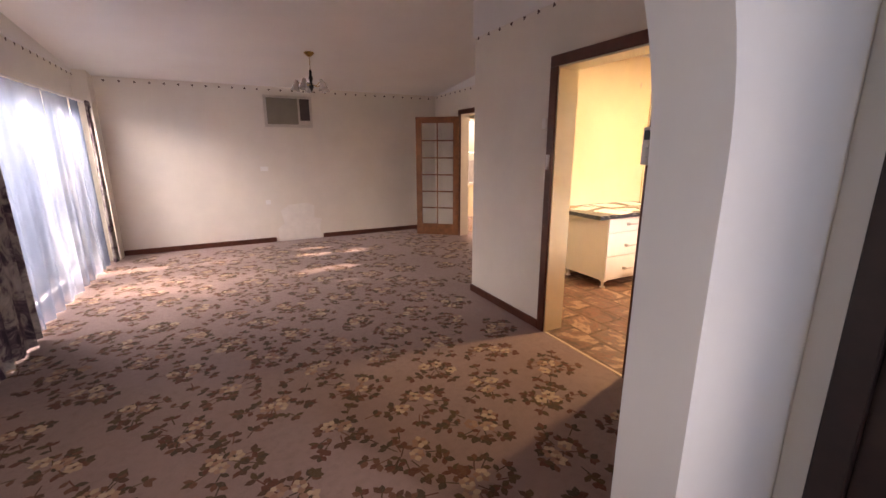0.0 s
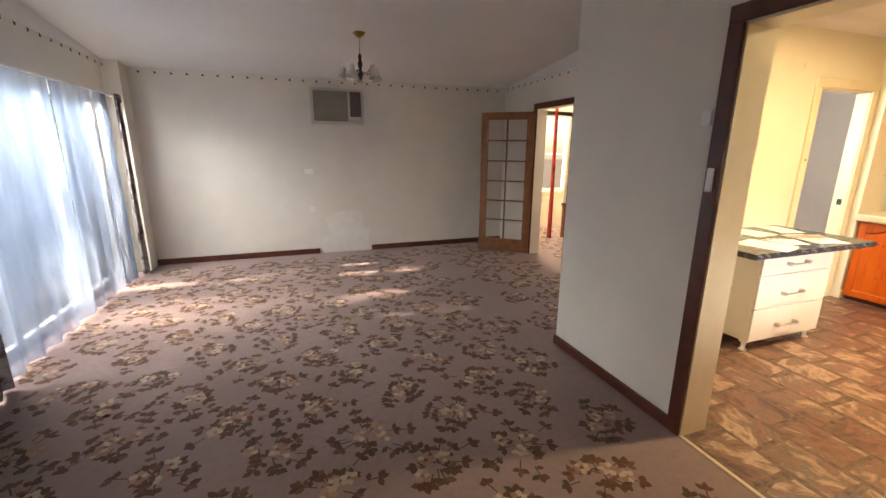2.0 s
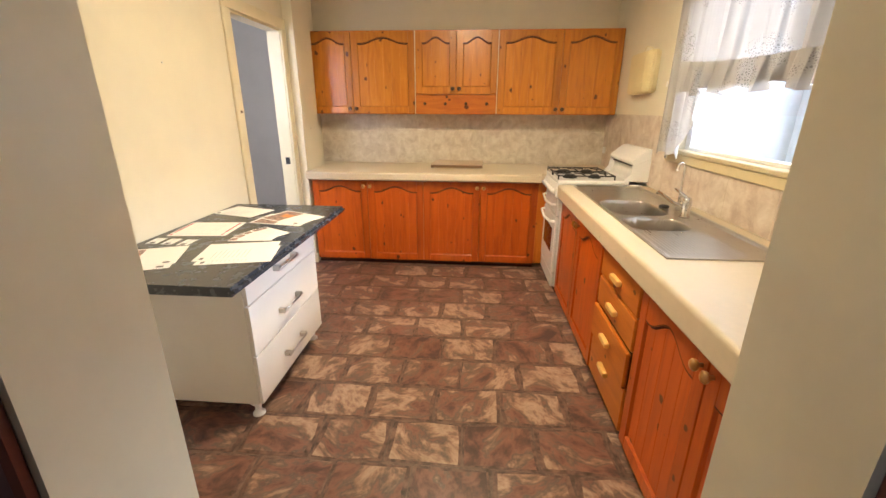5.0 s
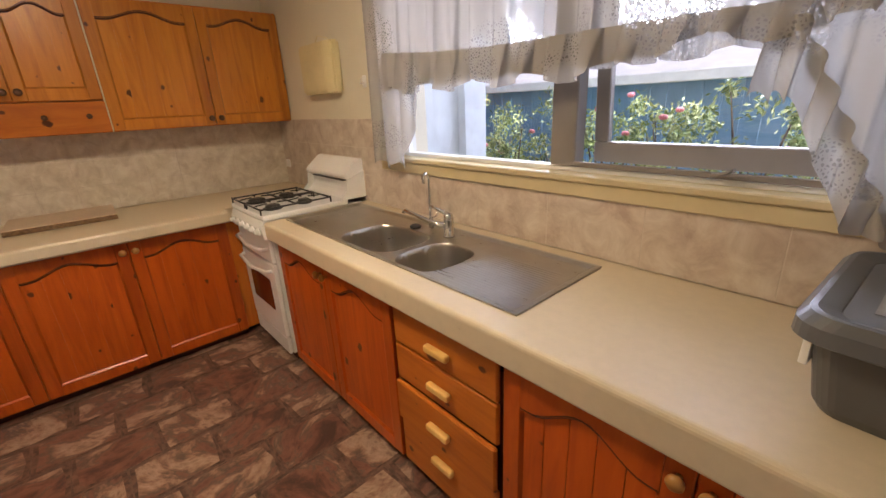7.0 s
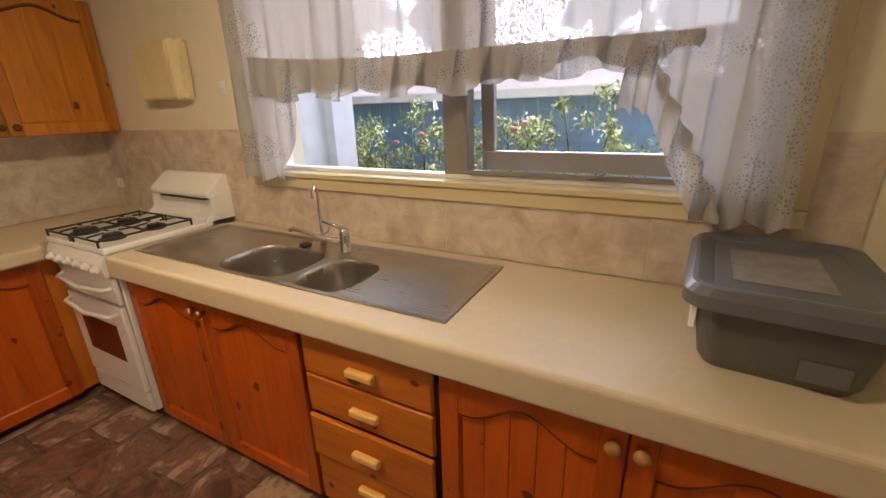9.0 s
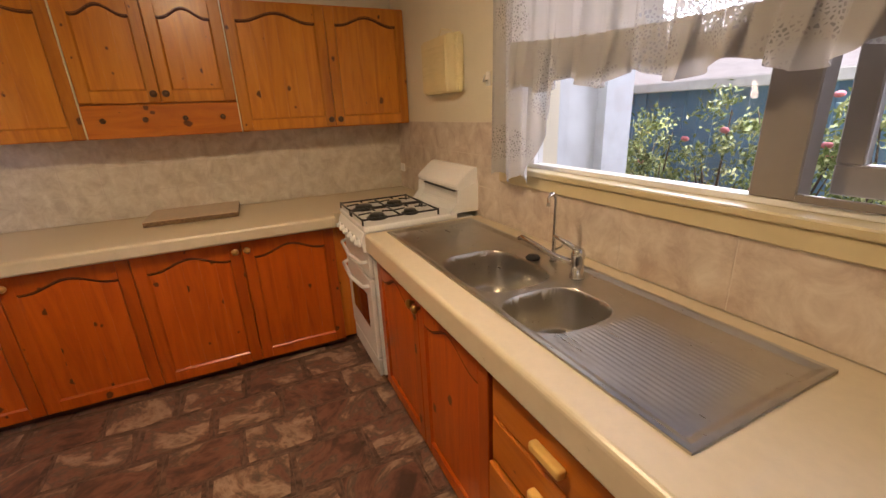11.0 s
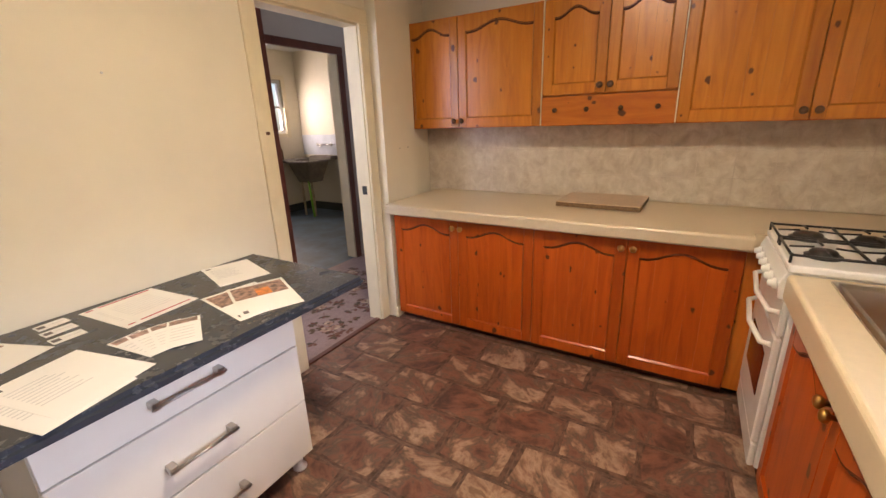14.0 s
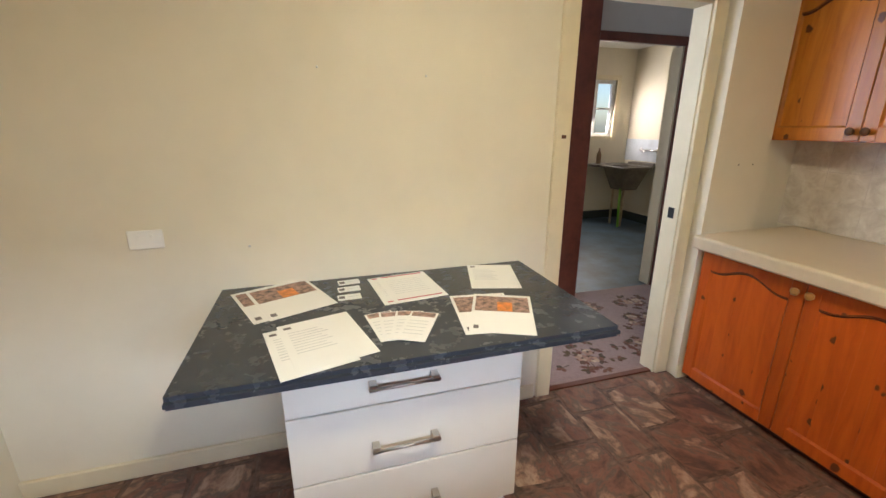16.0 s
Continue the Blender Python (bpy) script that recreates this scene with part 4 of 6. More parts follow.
    # loose board
    e = thing("board", pose(3.95, 2.16, 0.902, 0, 0, -1.5), "thick chipboard offcut with a cream laminate face on the worktop", "board")
    boxpart("face", M["board_face"], -0.21, 0.19, -0.25, 0.25, 0.026, 0.032, e, 0.001)
    boxpart("core", M["particle"], -0.21, 0.19, -0.25, 0.25, 0.0, 0.026, e, 0.001, "raw chipboard edge")


def build_stove():
    e = thing("stove", pose(3.165, 1.02, 0), "white enamel gas stove with four burners and a raised back", "stove")
    W = M["white"]
    hw = 0.265
    t = bmesh.new()
    B(-hw, hw, -0.30, 0.30, 0.05, 0.905, 0.006, t)
    part("body", t, W, e)
    boxpart("plinth", M["kick"], -hw + 0.01, hw - 0.01, -0.28, 0.28, 0.0, 0.05, e)
    c = boxpart("cooktop", W, -hw - 0.012, hw + 0.012, -0.19, 0.335, 0.906, 0.936, e, 0.008, "white enamel cooktop", 2)
    for x, y, r in ((-0.13, 0.03, 0.035), (0.13, 0.03, 0.045), (-0.13, 0.22, 0.042), (0.13, 0.22, 0.050)):
        b = part("burner", lathe([(r + 0.012, 0), (r + 0.014, 0.008), (r, 0.012), (r, 0.02), (r - 0.006, 0.026), (0, 0.026)], 20, None, pose(x, y, 0.936)), M["black"], e, "round black gas burner")
    for s in (-1, 1):
        t = bmesh.new()
        xs = (0.015, 0.245)
        for x in xs:
            tube([(s * x, -0.09, 0.965), (s * x, 0.33, 0.965)], 0.005, 6, t)
        for y in (-0.09, 0.125, 0.33):
            tube([(s * xs[0], y, 0.965), (s * xs[1], y, 0.965)], 0.005, 6, t)
        for cy in (0.03, 0.22):
            for dx, dy in ((1, 0), (-1, 0), (0, 1), (0, -1)):
                tube([(s * 0.13 + dx * 0.115, cy + dy * 0.1, 0.967), (s * 0.13 + dx * 0.03, cy + dy * 0.03, 0.972)], 0.004, 6, t)
        for x in xs:
            for y in (-0.09, 0.33):
                tube([(s * x, y, 0.936), (s * x, y, 0.972)], 0.005, 6, t)
        part("trivet", t, M["black"], e, "black wire pan support")
    t = bmesh.new()
    prism([(-0.33, 0.932), (-0.165, 0.932), (-0.20, 0.942), (-0.222, 0.965), (-0.235, 1.0), (-0.237, 1.045), (-0.205, 1.052), (-0.192, 1.062), (-0.19, 1.078), (-0.20, 1.092), (-0.285, 1.162), (-0.305, 1.17), (-0.33, 1.17)], -hw - 0.005, hw + 0.005, t, "x")
    bmesh.ops.bevel(t, geom=t.edges[:], offset=0.004, segments=2, affect="EDGES")
    part("backguard", t, W, e, "raised white enamel backguard")
    boxpart("vent_slot", M["black"], -0.21, 0.21, -0.238, -0.206, 1.040, 1.0475, e, 0.001)
    for sx in (-1, 1):
        part("cheek", prism([(-0.328, 0.934), (-0.15, 0.934), (-0.155, 0.95), (-0.19, 0.985), (-0.196, 1.05), (-0.328, 1.10)], sx * (hw + 0.0055) - 0.006, sx * (hw + 0.0055) + 0.006, None, "x"), W, e)
    # front: control panel, grill, oven door (towards +y)
    t = prism([(0.30, 0.80), (0.345, 0.80), (0.352, 0.86), (0.335, 0.904), (0.30, 0.904)], -hw, hw, None, "x")
    bmesh.ops.bevel(t, geom=t.edges[:], offset=0.004, segments=1, affect="EDGES")
    p = part("control_panel", t, W, e)
    for i in range(6):
        part("dial", lathe([(0.022, 0), (0.021, 0.012), (0.014, 0.016), (0.012, 0.028), (0.0, 0.03)], 16, None, pose(-0.215 + 0.086 * i, 0.348, 0.842, -90)), W, e, "white round control dial")
    g = boxpart("grill_door", W, -hw, hw, 0.302, 0.325, 0.652, 0.792, e, 0.006)
    part("handle", tube([(-0.24, 0.325, 0.74), (-0.22, 0.355, 0.735), (0, 0.368, 0.722), (0.22, 0.355, 0.735), (0.24, 0.325, 0.74)], 0.010, 8), W, g, "white curved handle")
    d = boxpart("oven_door", W, -hw, hw, 0.302, 0.328, 0.175, 0.642, e, 0.006)
    boxpart("window", M["oven_glass"], -0.17, 0.17, 0.326, 0.331, 0.33, 0.53, d, 0.001, "dark reddish oven glass")
    part("handle", tube([(-0.24, 0.328, 0.605), (-0.22, 0.358, 0.60), (0, 0.372, 0.585), (0.22, 0.358, 0.60), (0.24, 0.328, 0.605)], 0.011, 8), W, d, "white curved handle")
    boxpart("storage_drawer", W, -hw, hw, 0.302, 0.324, 0.055, 0.165, e, 0.006)


def build_island():
    e = thing("drawer_unit", pose(1.68, 3.23, 0), "cream three-drawer kitchen unit on plastic feet with an overhanging dark benchtop", "drawer unit")
    D = M["drawer"]
    t = bmesh.new()
    B(-0.40, 0.395, -0.235, 0.36, 0.085, 0.782, 0.002, t)
    part("carcass", t, D, e)
    for i, (z0, z1) in enumerate(((0.612, 0.778), (0.352, 0.606), (0.09, 0.346))):
        f = boxpart("drawer_front", D, -0.398, 0.393, -0.255, -0.236, z0, z1, e, 0.002)
        zc = (0.688, 0.455, 0.20)[i]
        hd = part("handle", tube([(-0.145, -0.287, zc), (0.085, -0.287, zc)], 0.006, 8), M["steel"], f, "brushed steel bar handle")
        for x in (-0.13, 0.07):
            boxpart("post", M["steel"], x - 0.012, x + 0.012, -0.29, -0.254, zc - 0.010, zc + 0.016, hd, 0.002)
    for x in (-0.36, 0.355):
        for y in (-0.2, 0.32):
            part("foot", lathe([(0.03, 0), (0.03, 0.008), (0.016, 0.014), (0.016, 0.06), (0.034, 0.07), (0.034, 0.086)], 14, None, pose(x, y, 0)), M["plastic"], e, "white plastic levelling foot")
    # benchtop: front edge rolled
    x0, x1, y0, y1 = -0.655, 0.69, -0.372, 0.377
    t = bmesh.new()
    B(x0, x1, y0, y1, 0.782, 0.822, 0.0, t)
    ed = [k for k in t.edges if abs(k.verts[0].co.y - y0) < 1e-4 and abs(k.verts[1].co.y - y0) < 1e-4 and abs(k.verts[0].co.z - k.verts[1].co.z) < 1e-4]
    bmesh.ops.bevel(t, geom=ed, offset=0.014, segments=4, affect="EDGES")
    part("benchtop", t, M["granite"], e, "dark blue-grey stone-pattern laminate top with a rolled edge")

    def sheet(cx, cy, w, h, ang, z, group, parent, img=None):
        m = Matrix.Translation((cx, cy, z)) @ Matrix.Rotation(radians(ang), 4, "Z")
        t = B(-w / 2, w / 2, -h / 2, h / 2, 0, 0.0008)
        t.transform(m)
        ob = part("sheet", t, M["paper"], parent)
        def mark(nm, x0, x1, y0, y1, mat, up=0.0009):
            q = B(x0 * w, x1 * w, y0 * h, y1 * h, up, up + 0.0002)
            q.transform(m)
            part(nm, q, mat, ob)
        if img == "photo":
            mark("picture", -0.45, 0.45, 0.02, 0.44, M["print_photo"])
            mark("orange_patch", -0.08, 0.17, 0.03, 0.28, M["print_orange"], 0.0012)
            mark("emblem", -0.44, -0.36, -0.42, -0.34, M["print_dark"])
        elif img == "text":
            mark("emblem", -0.43, -0.33, 0.38, 0.43, M["print_dark"])
            for i in range(9):
                mark("text_line", -0.4, 0.0 + 0.05 * (i % 3), 0.28 - i * 0.055, 0.295 - i * 0.055, M["print_grey"])
        elif img == "red":
            mark("red_bar", -0.42, 0.42, 0.44, 0.475, M["print_red"])
            mark("red_bar", -0.42, 0.42, -0.43, -0.40, M["print_red"])
            for i in range(8):
                mark("text_line", -0.38, 0.3, 0.28 - i * 0.07, 0.29 - i * 0.07, M["print_grey"])
        elif img == "card":
            mark("emblem", -0.45, -0.2, -0.2, 0.25, M["print_dark"])
            mark("text_line", -0.1, 0.4, 0.0, 0.08, M["print_grey"])
        elif img == "strip":
            mark("picture", -0.42, 0.42, 0.32, 0.48, M["print_photo"])
            for i in range(5):
                mark("text_line", -0.38, 0.3, 0.15 - i * 0.11, 0.17 - i * 0.11, M["print_grey"])
    T = 0.8225
    def pile(label, sheets, name="paper_pile"):
        cx = sum(s[0] for s in sheets) / len(sheets)
        cy = sum(s[1] for s in sheets) / len(sheets)
        p = thing(name, pose(cx, cy, T), label, "papers", "papers on the benchtop")
        for i, s in enumerate(sheets):
            sheet(s[0] - cx, s[1] - cy, s[2], s[3], s[4], 0.001 * i, None, p, s[5])
    A4 = (0.297, 0.21)
    pile("two printed brochures with a photo, overlapping on the dark benchtop", [(1.245, 3.43, 0.25, 0.33, 22, "photo"), (1.295, 3.44, 0.25, 0.33, 22, "photo")])
    pile("two overlapping brochures with a photo near the benchtop edge", [(1.985, 3.10, 0.22, 0.32, -8, "photo"), (2.035, 3.075, 0.22, 0.32, -24, "photo")])
    pile("fanned letters with faint grey text near the front edge", [(1.37, 3.03, 0.22, 0.31, 14, "text"), (1.42, 3.06, 0.24, 0.32, 14, "text")])
    pile("two white forms with thin red bars", [(1.735, 3.42, 0.22, 0.30, 6, "red"), (1.775, 3.425, 0.22, 0.30, 6, "red")])
    pile("single white letter with a small emblem", [(2.155, 3.44, 0.21, 0.30, -16, "text")])
    pile("fan of narrow leaflets with small pictures", [(1.62, 3.10, 0.10, 0.21, 8, "strip"), (1.65, 3.09, 0.10, 0.21, -4, "strip"), (1.69, 3.08, 0.10, 0.21, -16, "strip"), (1.72, 3.06, 0.10, 0.21, -28, "strip")])
    for x, y, a in ((1.53, 3.545, 5), (1.525, 3.465, 4), (1.52, 3.38, 2)):
        pile("small white business card", [(x, y, 0.09, 0.055, a, "card")], "business_card")


# ---- tiles ----
def tile_mesh(name, w, h, d, mat):
    t = B(-w / 2, w / 2, -d, 0, -h / 2, h / 2, 0.0)
    me = bpy.data.meshes.new(name)
    bmesh.ops.bevel(t, geom=[e for e in t.edges if all(abs(v.co.y + d) < 1e-5 for v in e.verts)], offset=0.0015, segments=1, affect="EDGES")
    t.to_mesh(me)
    t.free()
    me.materials.append(mat)
    return me


def build_splash():
    def wallset(name, mat_world, runs, label, mat="tile"):
        e = thing(name, mat_world, label, "tiling")
        tagged(e, kind="structure")
        for (x0, x1, z0, z1, tw, th) in runs:
            boxpart("grout", M["grout"], x0, x1, -0.0061, 0.0, z0, z1, e)
            nx, nz = max(1, math.ceil((x1 - x0) / tw - 0.15)), max(1, math.ceil((z1 - z0) / th - 0.15))
            w, h = (x1 - x0) / nx, (z1 - z0) / nz
            me = tile_mesh("tile", w - 0.002, h - 0.002, 0.007, M[mat])
            for i in range(nx):
                for j in range(nz):
                    o = new("tile", me)
                    o.parent = e
                    o.location = (x0 + w * (i + 0.5), 0, z0 + h * (j + 0.5))
    # east wall: own x runs south, face to the west
    wallset("wall_tiles_east", face_west(4.119, 3.605), [(0.0, 2.91, 0.905, 1.39, 0.20, 0.1625)], "mottled pale cream square splashback tiles", "tile_cream")
    # south wall: own x runs west, face to the north
    wallset("wall_tiles_south", pose(4.11, 0.691, 0, 0, 0, 180),
            [(0.0, 1.44, 0.905, 1.405, 0.25, 0.165), (1.44, 3.71, 0.905, 1.13, 0.40, 0.23), (3.71, 3.84, 0.905, 1.39, 0.13, 0.25)], "mottled cream-brown splashback tiles under the window")


def build_sprays():
    """The woven pattern of the carpet: half-drop rows of sprays, each with a few pale blooms among trios of dark leaves."""
    rng = random.Random(12)

    def leaf(vs, fs, x, y, a, l, w):
        c, s = math.cos(a), math.sin(a)
        k = len(vs)
        z = 0.00012 * (len(fs) % 11)
        for u, v in ((0, 0), (0.30, 0.42), (0.62, 0.46), (1.0, 0.0), (0.66, -0.44), (0.28, -0.40)):
            u, v = u * l, v * w * rng.uniform(0.85, 1.15)
            vs.append((x + u * c - v * s, y + u * s + v * c, z))
        fs.append(tuple(range(k, k + 6)))

    def stem(vs, fs, x, y, a, l):
        c, s, w = math.cos(a), math.sin(a), 0.0035
        k = len(vs)
        z = 0.00012 * (len(fs) % 11)
        vs += [(x + w * s, y - w * c, z), (x + l * c + w * s, y + l * s - w * c, z), (x + l * c - w * s, y + l * s + w * c, z), (x - w * s, y + w * c, z)]
        fs.append((k, k + 1, k + 2, k + 3))

    def spray(dark, pale, x, y, turn):
        for i in range(rng.choice((2, 3, 3))):
            a = turn + i * 1.6 + rng.uniform(-0.3, 0.3)
            r = rng.uniform(0.02, 0.095)
            bx, by = x + r * math.cos(a) * 1.3, y + r * math.sin(a)
            n = 6
            for j in range(n):
                q = 6.283 * j / n + a
                leaf(*pale, bx + 0.008 * math.cos(q), by + 0.008 * math.sin(q), q, rng.uniform(0.028, 0.046), 0.036)
        for i in range(15):
            a = turn + 6.283 * i / 15 + rng.uniform(-0.3, 0.3)
            r = rng.uniform(0.04, 0.17) * (1.35 if abs(math.cos(a - turn)) > 0.6 else 0.85)
            bx, by = x + r * math.cos(a), y + r * math.sin(a)
            stem(*dark, bx - 0.06 * math.cos(a), by - 0.06 * math.sin(a), a, 0.06)
            for d in (-1.15, -0.1, 1.0):
                leaf(*dark, bx, by, a + d + rng.uniform(-0.25, 0.25), rng.uniform(0.040, 0.062), rng.uniform(0.028, 0.040))
            if rng.random() < 0.5:
                leaf(*dark, bx - 0.05 * math.cos(a), by - 0.05 * math.sin(a), a + rng.choice((-1.3, 1.3)), 0.045, 0.03)

    for x0, x1, y0, y1 in ((-3.78, -0.03, -1.9, 7.1), (0.0, 1.28, 3.75, 7.1),
                                 (1.32, 4.6, 3.68, 4.82), (1.46, 3.38, 4.98, 7.8)):
        dark, pale = ([], []), ([], [])
        row, y = 0, y0 + 0.2
        while y < y1 - 0.12:
            x = x0 + 0.2 + (0.26 if row % 2 else 0)
            while x < x1 - 0.15:
                spray(dark, pale, x + rng.uniform(-0.03, 0.03), y + rng.uniform(-0.03, 0.03), (0.6 if row % 2 else -0.7) + rng.uniform(-0.25, 0.25))
                x += 0.50
            y += 0.335
            row += 1
        for nm, (vs, fs), mat, z in (("woven_leaves", dark, "yarn_leaf", 0.001), ("woven_blooms", pale, "yarn_bloom", 0.0028)):
            me = bpy.data.meshes.new(nm)
            me.from_pydata([(min(max(a, x0), x1), min(max(b, y0), y1), z + c) for a, b, c in vs], [], fs)
            me.materials.append(M[mat])
            tagged(new(nm, me), "woven pattern of dark leaves and pale blooms in the carpet", "carpet pattern", kind="stuff")


def build_floor_tiles():
    e = thing("slate_flooring", pose(0, 0, 0), "brown, rust and sand slate-pattern vinyl in staggered rows", "flooring")
    tagged(e, kind="structure")
    rd, tw = 0.262, 0.335
    rng = random.Random(4)
    x = 0.02
    row = 0
    while x < 3.50:
        off = (0.5 * (row % 2) + rng.uniform(-0.12, 0.12)) * tw
        y = 0.69 - off
        while y < 3.62:
            ya, yb = max(y, 0.69), min(y + tw, 3.618)
            xb = min(x + rd, 3.53)
            if yb - ya > 0.03 and yb > 1.2:
                if x < 0.17:
                    ya, yb = max(ya, 1.654), min(yb, 2.426)
                if yb - ya > 0.03:
                    t = bmesh.new()
                    mx, my, hx, hy = (x + xb) / 2, (ya + yb) / 2, (xb - x) / 2 - 0.001, (yb - ya) / 2 - 0.001
                    ring = ((-1, -1), (0, -1), (1, -1), (1, 0), (1, 1), (0, 1), (-1, 1), (-1, 0))
                    c = []
                    for p, q in ring:
                        k = rng.uniform(0, 0.012 if p and q else 0.003)
                        c.append((mx + p * (hx - k), my + q * (hy - rng.uniform(0, 0.012 if p and q else 0.003))))
                    a = [t.verts.new((p, q, -0.002)) for p, q in c]
                    b = [t.verts.new((mx + (p - mx) * 0.992, my + (q - my) * 0.992, -0.0012)) for p, q in c]
                    d = []
                    for p, q in c:
                        sh = rng.uniform(0.84, 0.985)
                        d.append(t.verts.new((mx + (p - mx) * sh, my + (q - my) * sh, -0.0004)))
                    t.faces.new(d)
                    for i in range(8):
                        t.faces.new((a[i], a[(i + 1) % 8], b[(i + 1) % 8], b[i])).material_index = 1
                        t.faces.new((b[i], b[(i + 1) % 8], d[(i + 1) % 8], d[i])).material_index = 1
                    part("slate", t, (M["slate"], M["slate_edge"]), e)
            y += tw
        x += rd
        row += 1


# ---- windows and curtains ----
def wavy(x0, x1, top, hem, y, depth, folds, nx=160, nz=24, seed=1, flare=1.0, axis="x"):
    """Gathered cloth hanging from top to hem(u), with folds that open towards the hem."""
    t = bmesh.new()
    rng = random.Random(seed)
    ph = [rng.uniform(0, 6.28) for _ in range(4)]
    g = []
    for i in range(nx + 1):
        u = i / nx
        zt = top(u) if callable(top) else top
        zb = hem(u) if callable(hem) else hem
        col = []
        for j in range(nz + 1):
            v = j / nz
            a = depth * (0.35 + 0.65 * v * flare)
            dy = a * (math.sin(folds * 6.283 * u + ph[0] + 0.8 * math.sin(7 * u + ph[1])) + 0.35 * math.sin(folds * 2.3 * 6.283 * u + ph[2] + v))
            px = x0 + (x1 - x0) * u + 0.008 * math.sin(folds * 12 * u + v * 3 + ph[3])
            z = zt + (zb - zt) * v
            col.append(t.verts.new((px, y + dy, z) if axis == "x" else (y + dy, px, z)))
        g.append(col)
    for i in range(nx):
        for j in range(nz):
            t.faces.new((g[i][j], g[i + 1][j], g[i + 1][j + 1], g[i][j + 1])).smooth = True
    return t


def build_windows():
    F, Wf, T = M["window_frame"], M["white_frame"], M["trim_cream"]
    e = thing("window_kitchen", pose(0, 0, 0), "wide kitchen window with a fixed pane and a tilted-out awning sash", "window")
    tagged(e, kind="structure")
    fr = bmesh.new()
    B(0.50, 2.52, 0.60, 0.655, 1.205, 1.225, 0.003, fr)
    B(0.50, 2.52, 0.60, 0.655, 2.03, 2.08, 0.003, fr)
    B(2.46, 2.52, 0.60, 0.655, 1.225, 2.03, 0.003, fr)
    B(0.50, 0.56, 0.60, 0.655, 1.225, 2.03, 0.003, fr)
    part("window_frame", fr, Wf, e)
    boxpart("mullion", F, 1.449, 1.556, 0.595, 0.66, 1.225, 2.03, e, 0.004)
    boxpart("pane", M["glass"], 1.556, 2.46, 0.628, 0.632, 1.225, 2.03, e).visible_shadow = False
    # awning sash, hinged at its top and pushed outwards
    m = Matrix.Translation((0, 0.60, 2.02)) @ Matrix.Rotation(radians(-4), 4, "X")
    t = bmesh.new()
    B(0.575, 1.435, -0.035, 0, -0.79, -0.715, 0.004, t)
    B(0.575, 1.435, -0.035, 0, -0.05, 0.0, 0.004, t)
    B(0.575, 0.63, -0.035, 0, -0.715, -0.05, 0.004, t)
    B(1.38, 1.435, -0.035, 0, -0.715, -0.05, 0.004, t)
    t.transform(m)
    s = part("sash", t, F, e, "bronze aluminium awning sash, open")
    t = B(0.63, 1.38, -0.02, -0.016, -0.715, -0.05)
    t.transform(m)
    part("pane", t, M["glass"], s).visible_shadow = False
    part("winder", tube([(1.0, 0.66, 1.235), (0.96, 0.69, 1.245), (0.93, 0.70, 1.26)], 0.006, 6), F, e)
    part("flyscreen_rail", B(0.56, 1.449, 0.655, 0.668, 1.226, 1.245, 0.002), F, e)
    # cream casing and deep sill
    for a in ((0.40, 0.50, 0.689, 0.712, 1.181, 2.16), (2.52, 2.62, 0.689, 0.712, 1.181, 2.16), (0.50, 2.52, 0.689, 0.712, 2.08, 2.16)):
        structure("trim_window", M["trim_mustard"], *a, "cream painted window architrave", 0.004)
    structure("trim_sill", M["trim_mustard"], 0.50, 2.52, 0.60, 0.725, 1.18, 1.206, "cream painted window sill", 0.005)
    structure("trim_sill", M["trim_mustard"], 0.40, 2.66, 0.689, 0.712, 1.125, 1.18, "cream painted apron below the sill", 0.004)
    # lace: two long side tails, a ruffled valance swagged between them
    c = thing("lace_curtain", pose(0, 0, 0), "white lace cafe curtain with a gathered ruffle and side tails", "curtain")
    def hem(u):
        x = 2.60 - 2.15 * u
        if x > 2.36:
            return 1.17 + 0.02 * math.sin(u * 90)
        if x > 2.20:
            return 1.17 + (x - 2.36) / (-0.16) * 0.30
        if x < 0.62:
            return 1.14 + 0.02 * math.sin(u * 120)
        if x < 0.82:
            return 1.14 + (x - 0.62) / 0.20 * 0.40
        return 1.56 + 0.012 * math.sin(u * 60)
    part("cloth", wavy(2.60, 0.45, 2.15, hem, 0.775, 0.018, 17, 260, 26, 3), M["lace"], c)
    def rt(u):
        x = 2.45 - 1.80 * u
        return 1.66 + 0.05 * ((x - 1.5) / 0.9) ** 2 * (1 if x > 1.5 else -0.2)
    def rb(u):
        x = 2.45 - 1.80 * u
        return 1.535 + 0.02 * math.sin(u * 40) + (0.055 if x < 1.3 else 0) * min(1, (1.3 - x) / 0.3 if x < 1.3 else 0)
    part("ruffle", wavy(2.45, 0.72, rt, rb, 0.80, 0.020, 15, 300, 8, 5, 1.2), M["lace"], c)
    def tz(u):
        return min(1.62, 1.14 + (0.90 - 0.28 * u - 0.62) / 0.20 * 0.40 + 0.06)
    part("tail_ruffle", wavy(0.90, 0.62, tz, lambda u: max(1.15, tz(u) - 0.17 + 0.015 * math.sin(u * 50)), 0.80, 0.02, 4, 120, 10, 8), M["lace"], c)
    part("rod", tube([(2.64, 0.765, 2.15), (0.42, 0.765, 2.15)], 0.008, 8), M["white"], c)

    # living room window
    e = thing("window_living", pose(0, 0, 0), "wide floor-length aluminium window behind sheer curtains", "window")
    tagged(e, kind="structure")
    fr = bmesh.new()
    B(-3.93, -3.88, 3.75, 6.75, 0.0, 0.08, 0.003, fr)
    B(-3.93, -3.88, 3.75, 6.75, 1.96, 2.02, 0.003, fr)
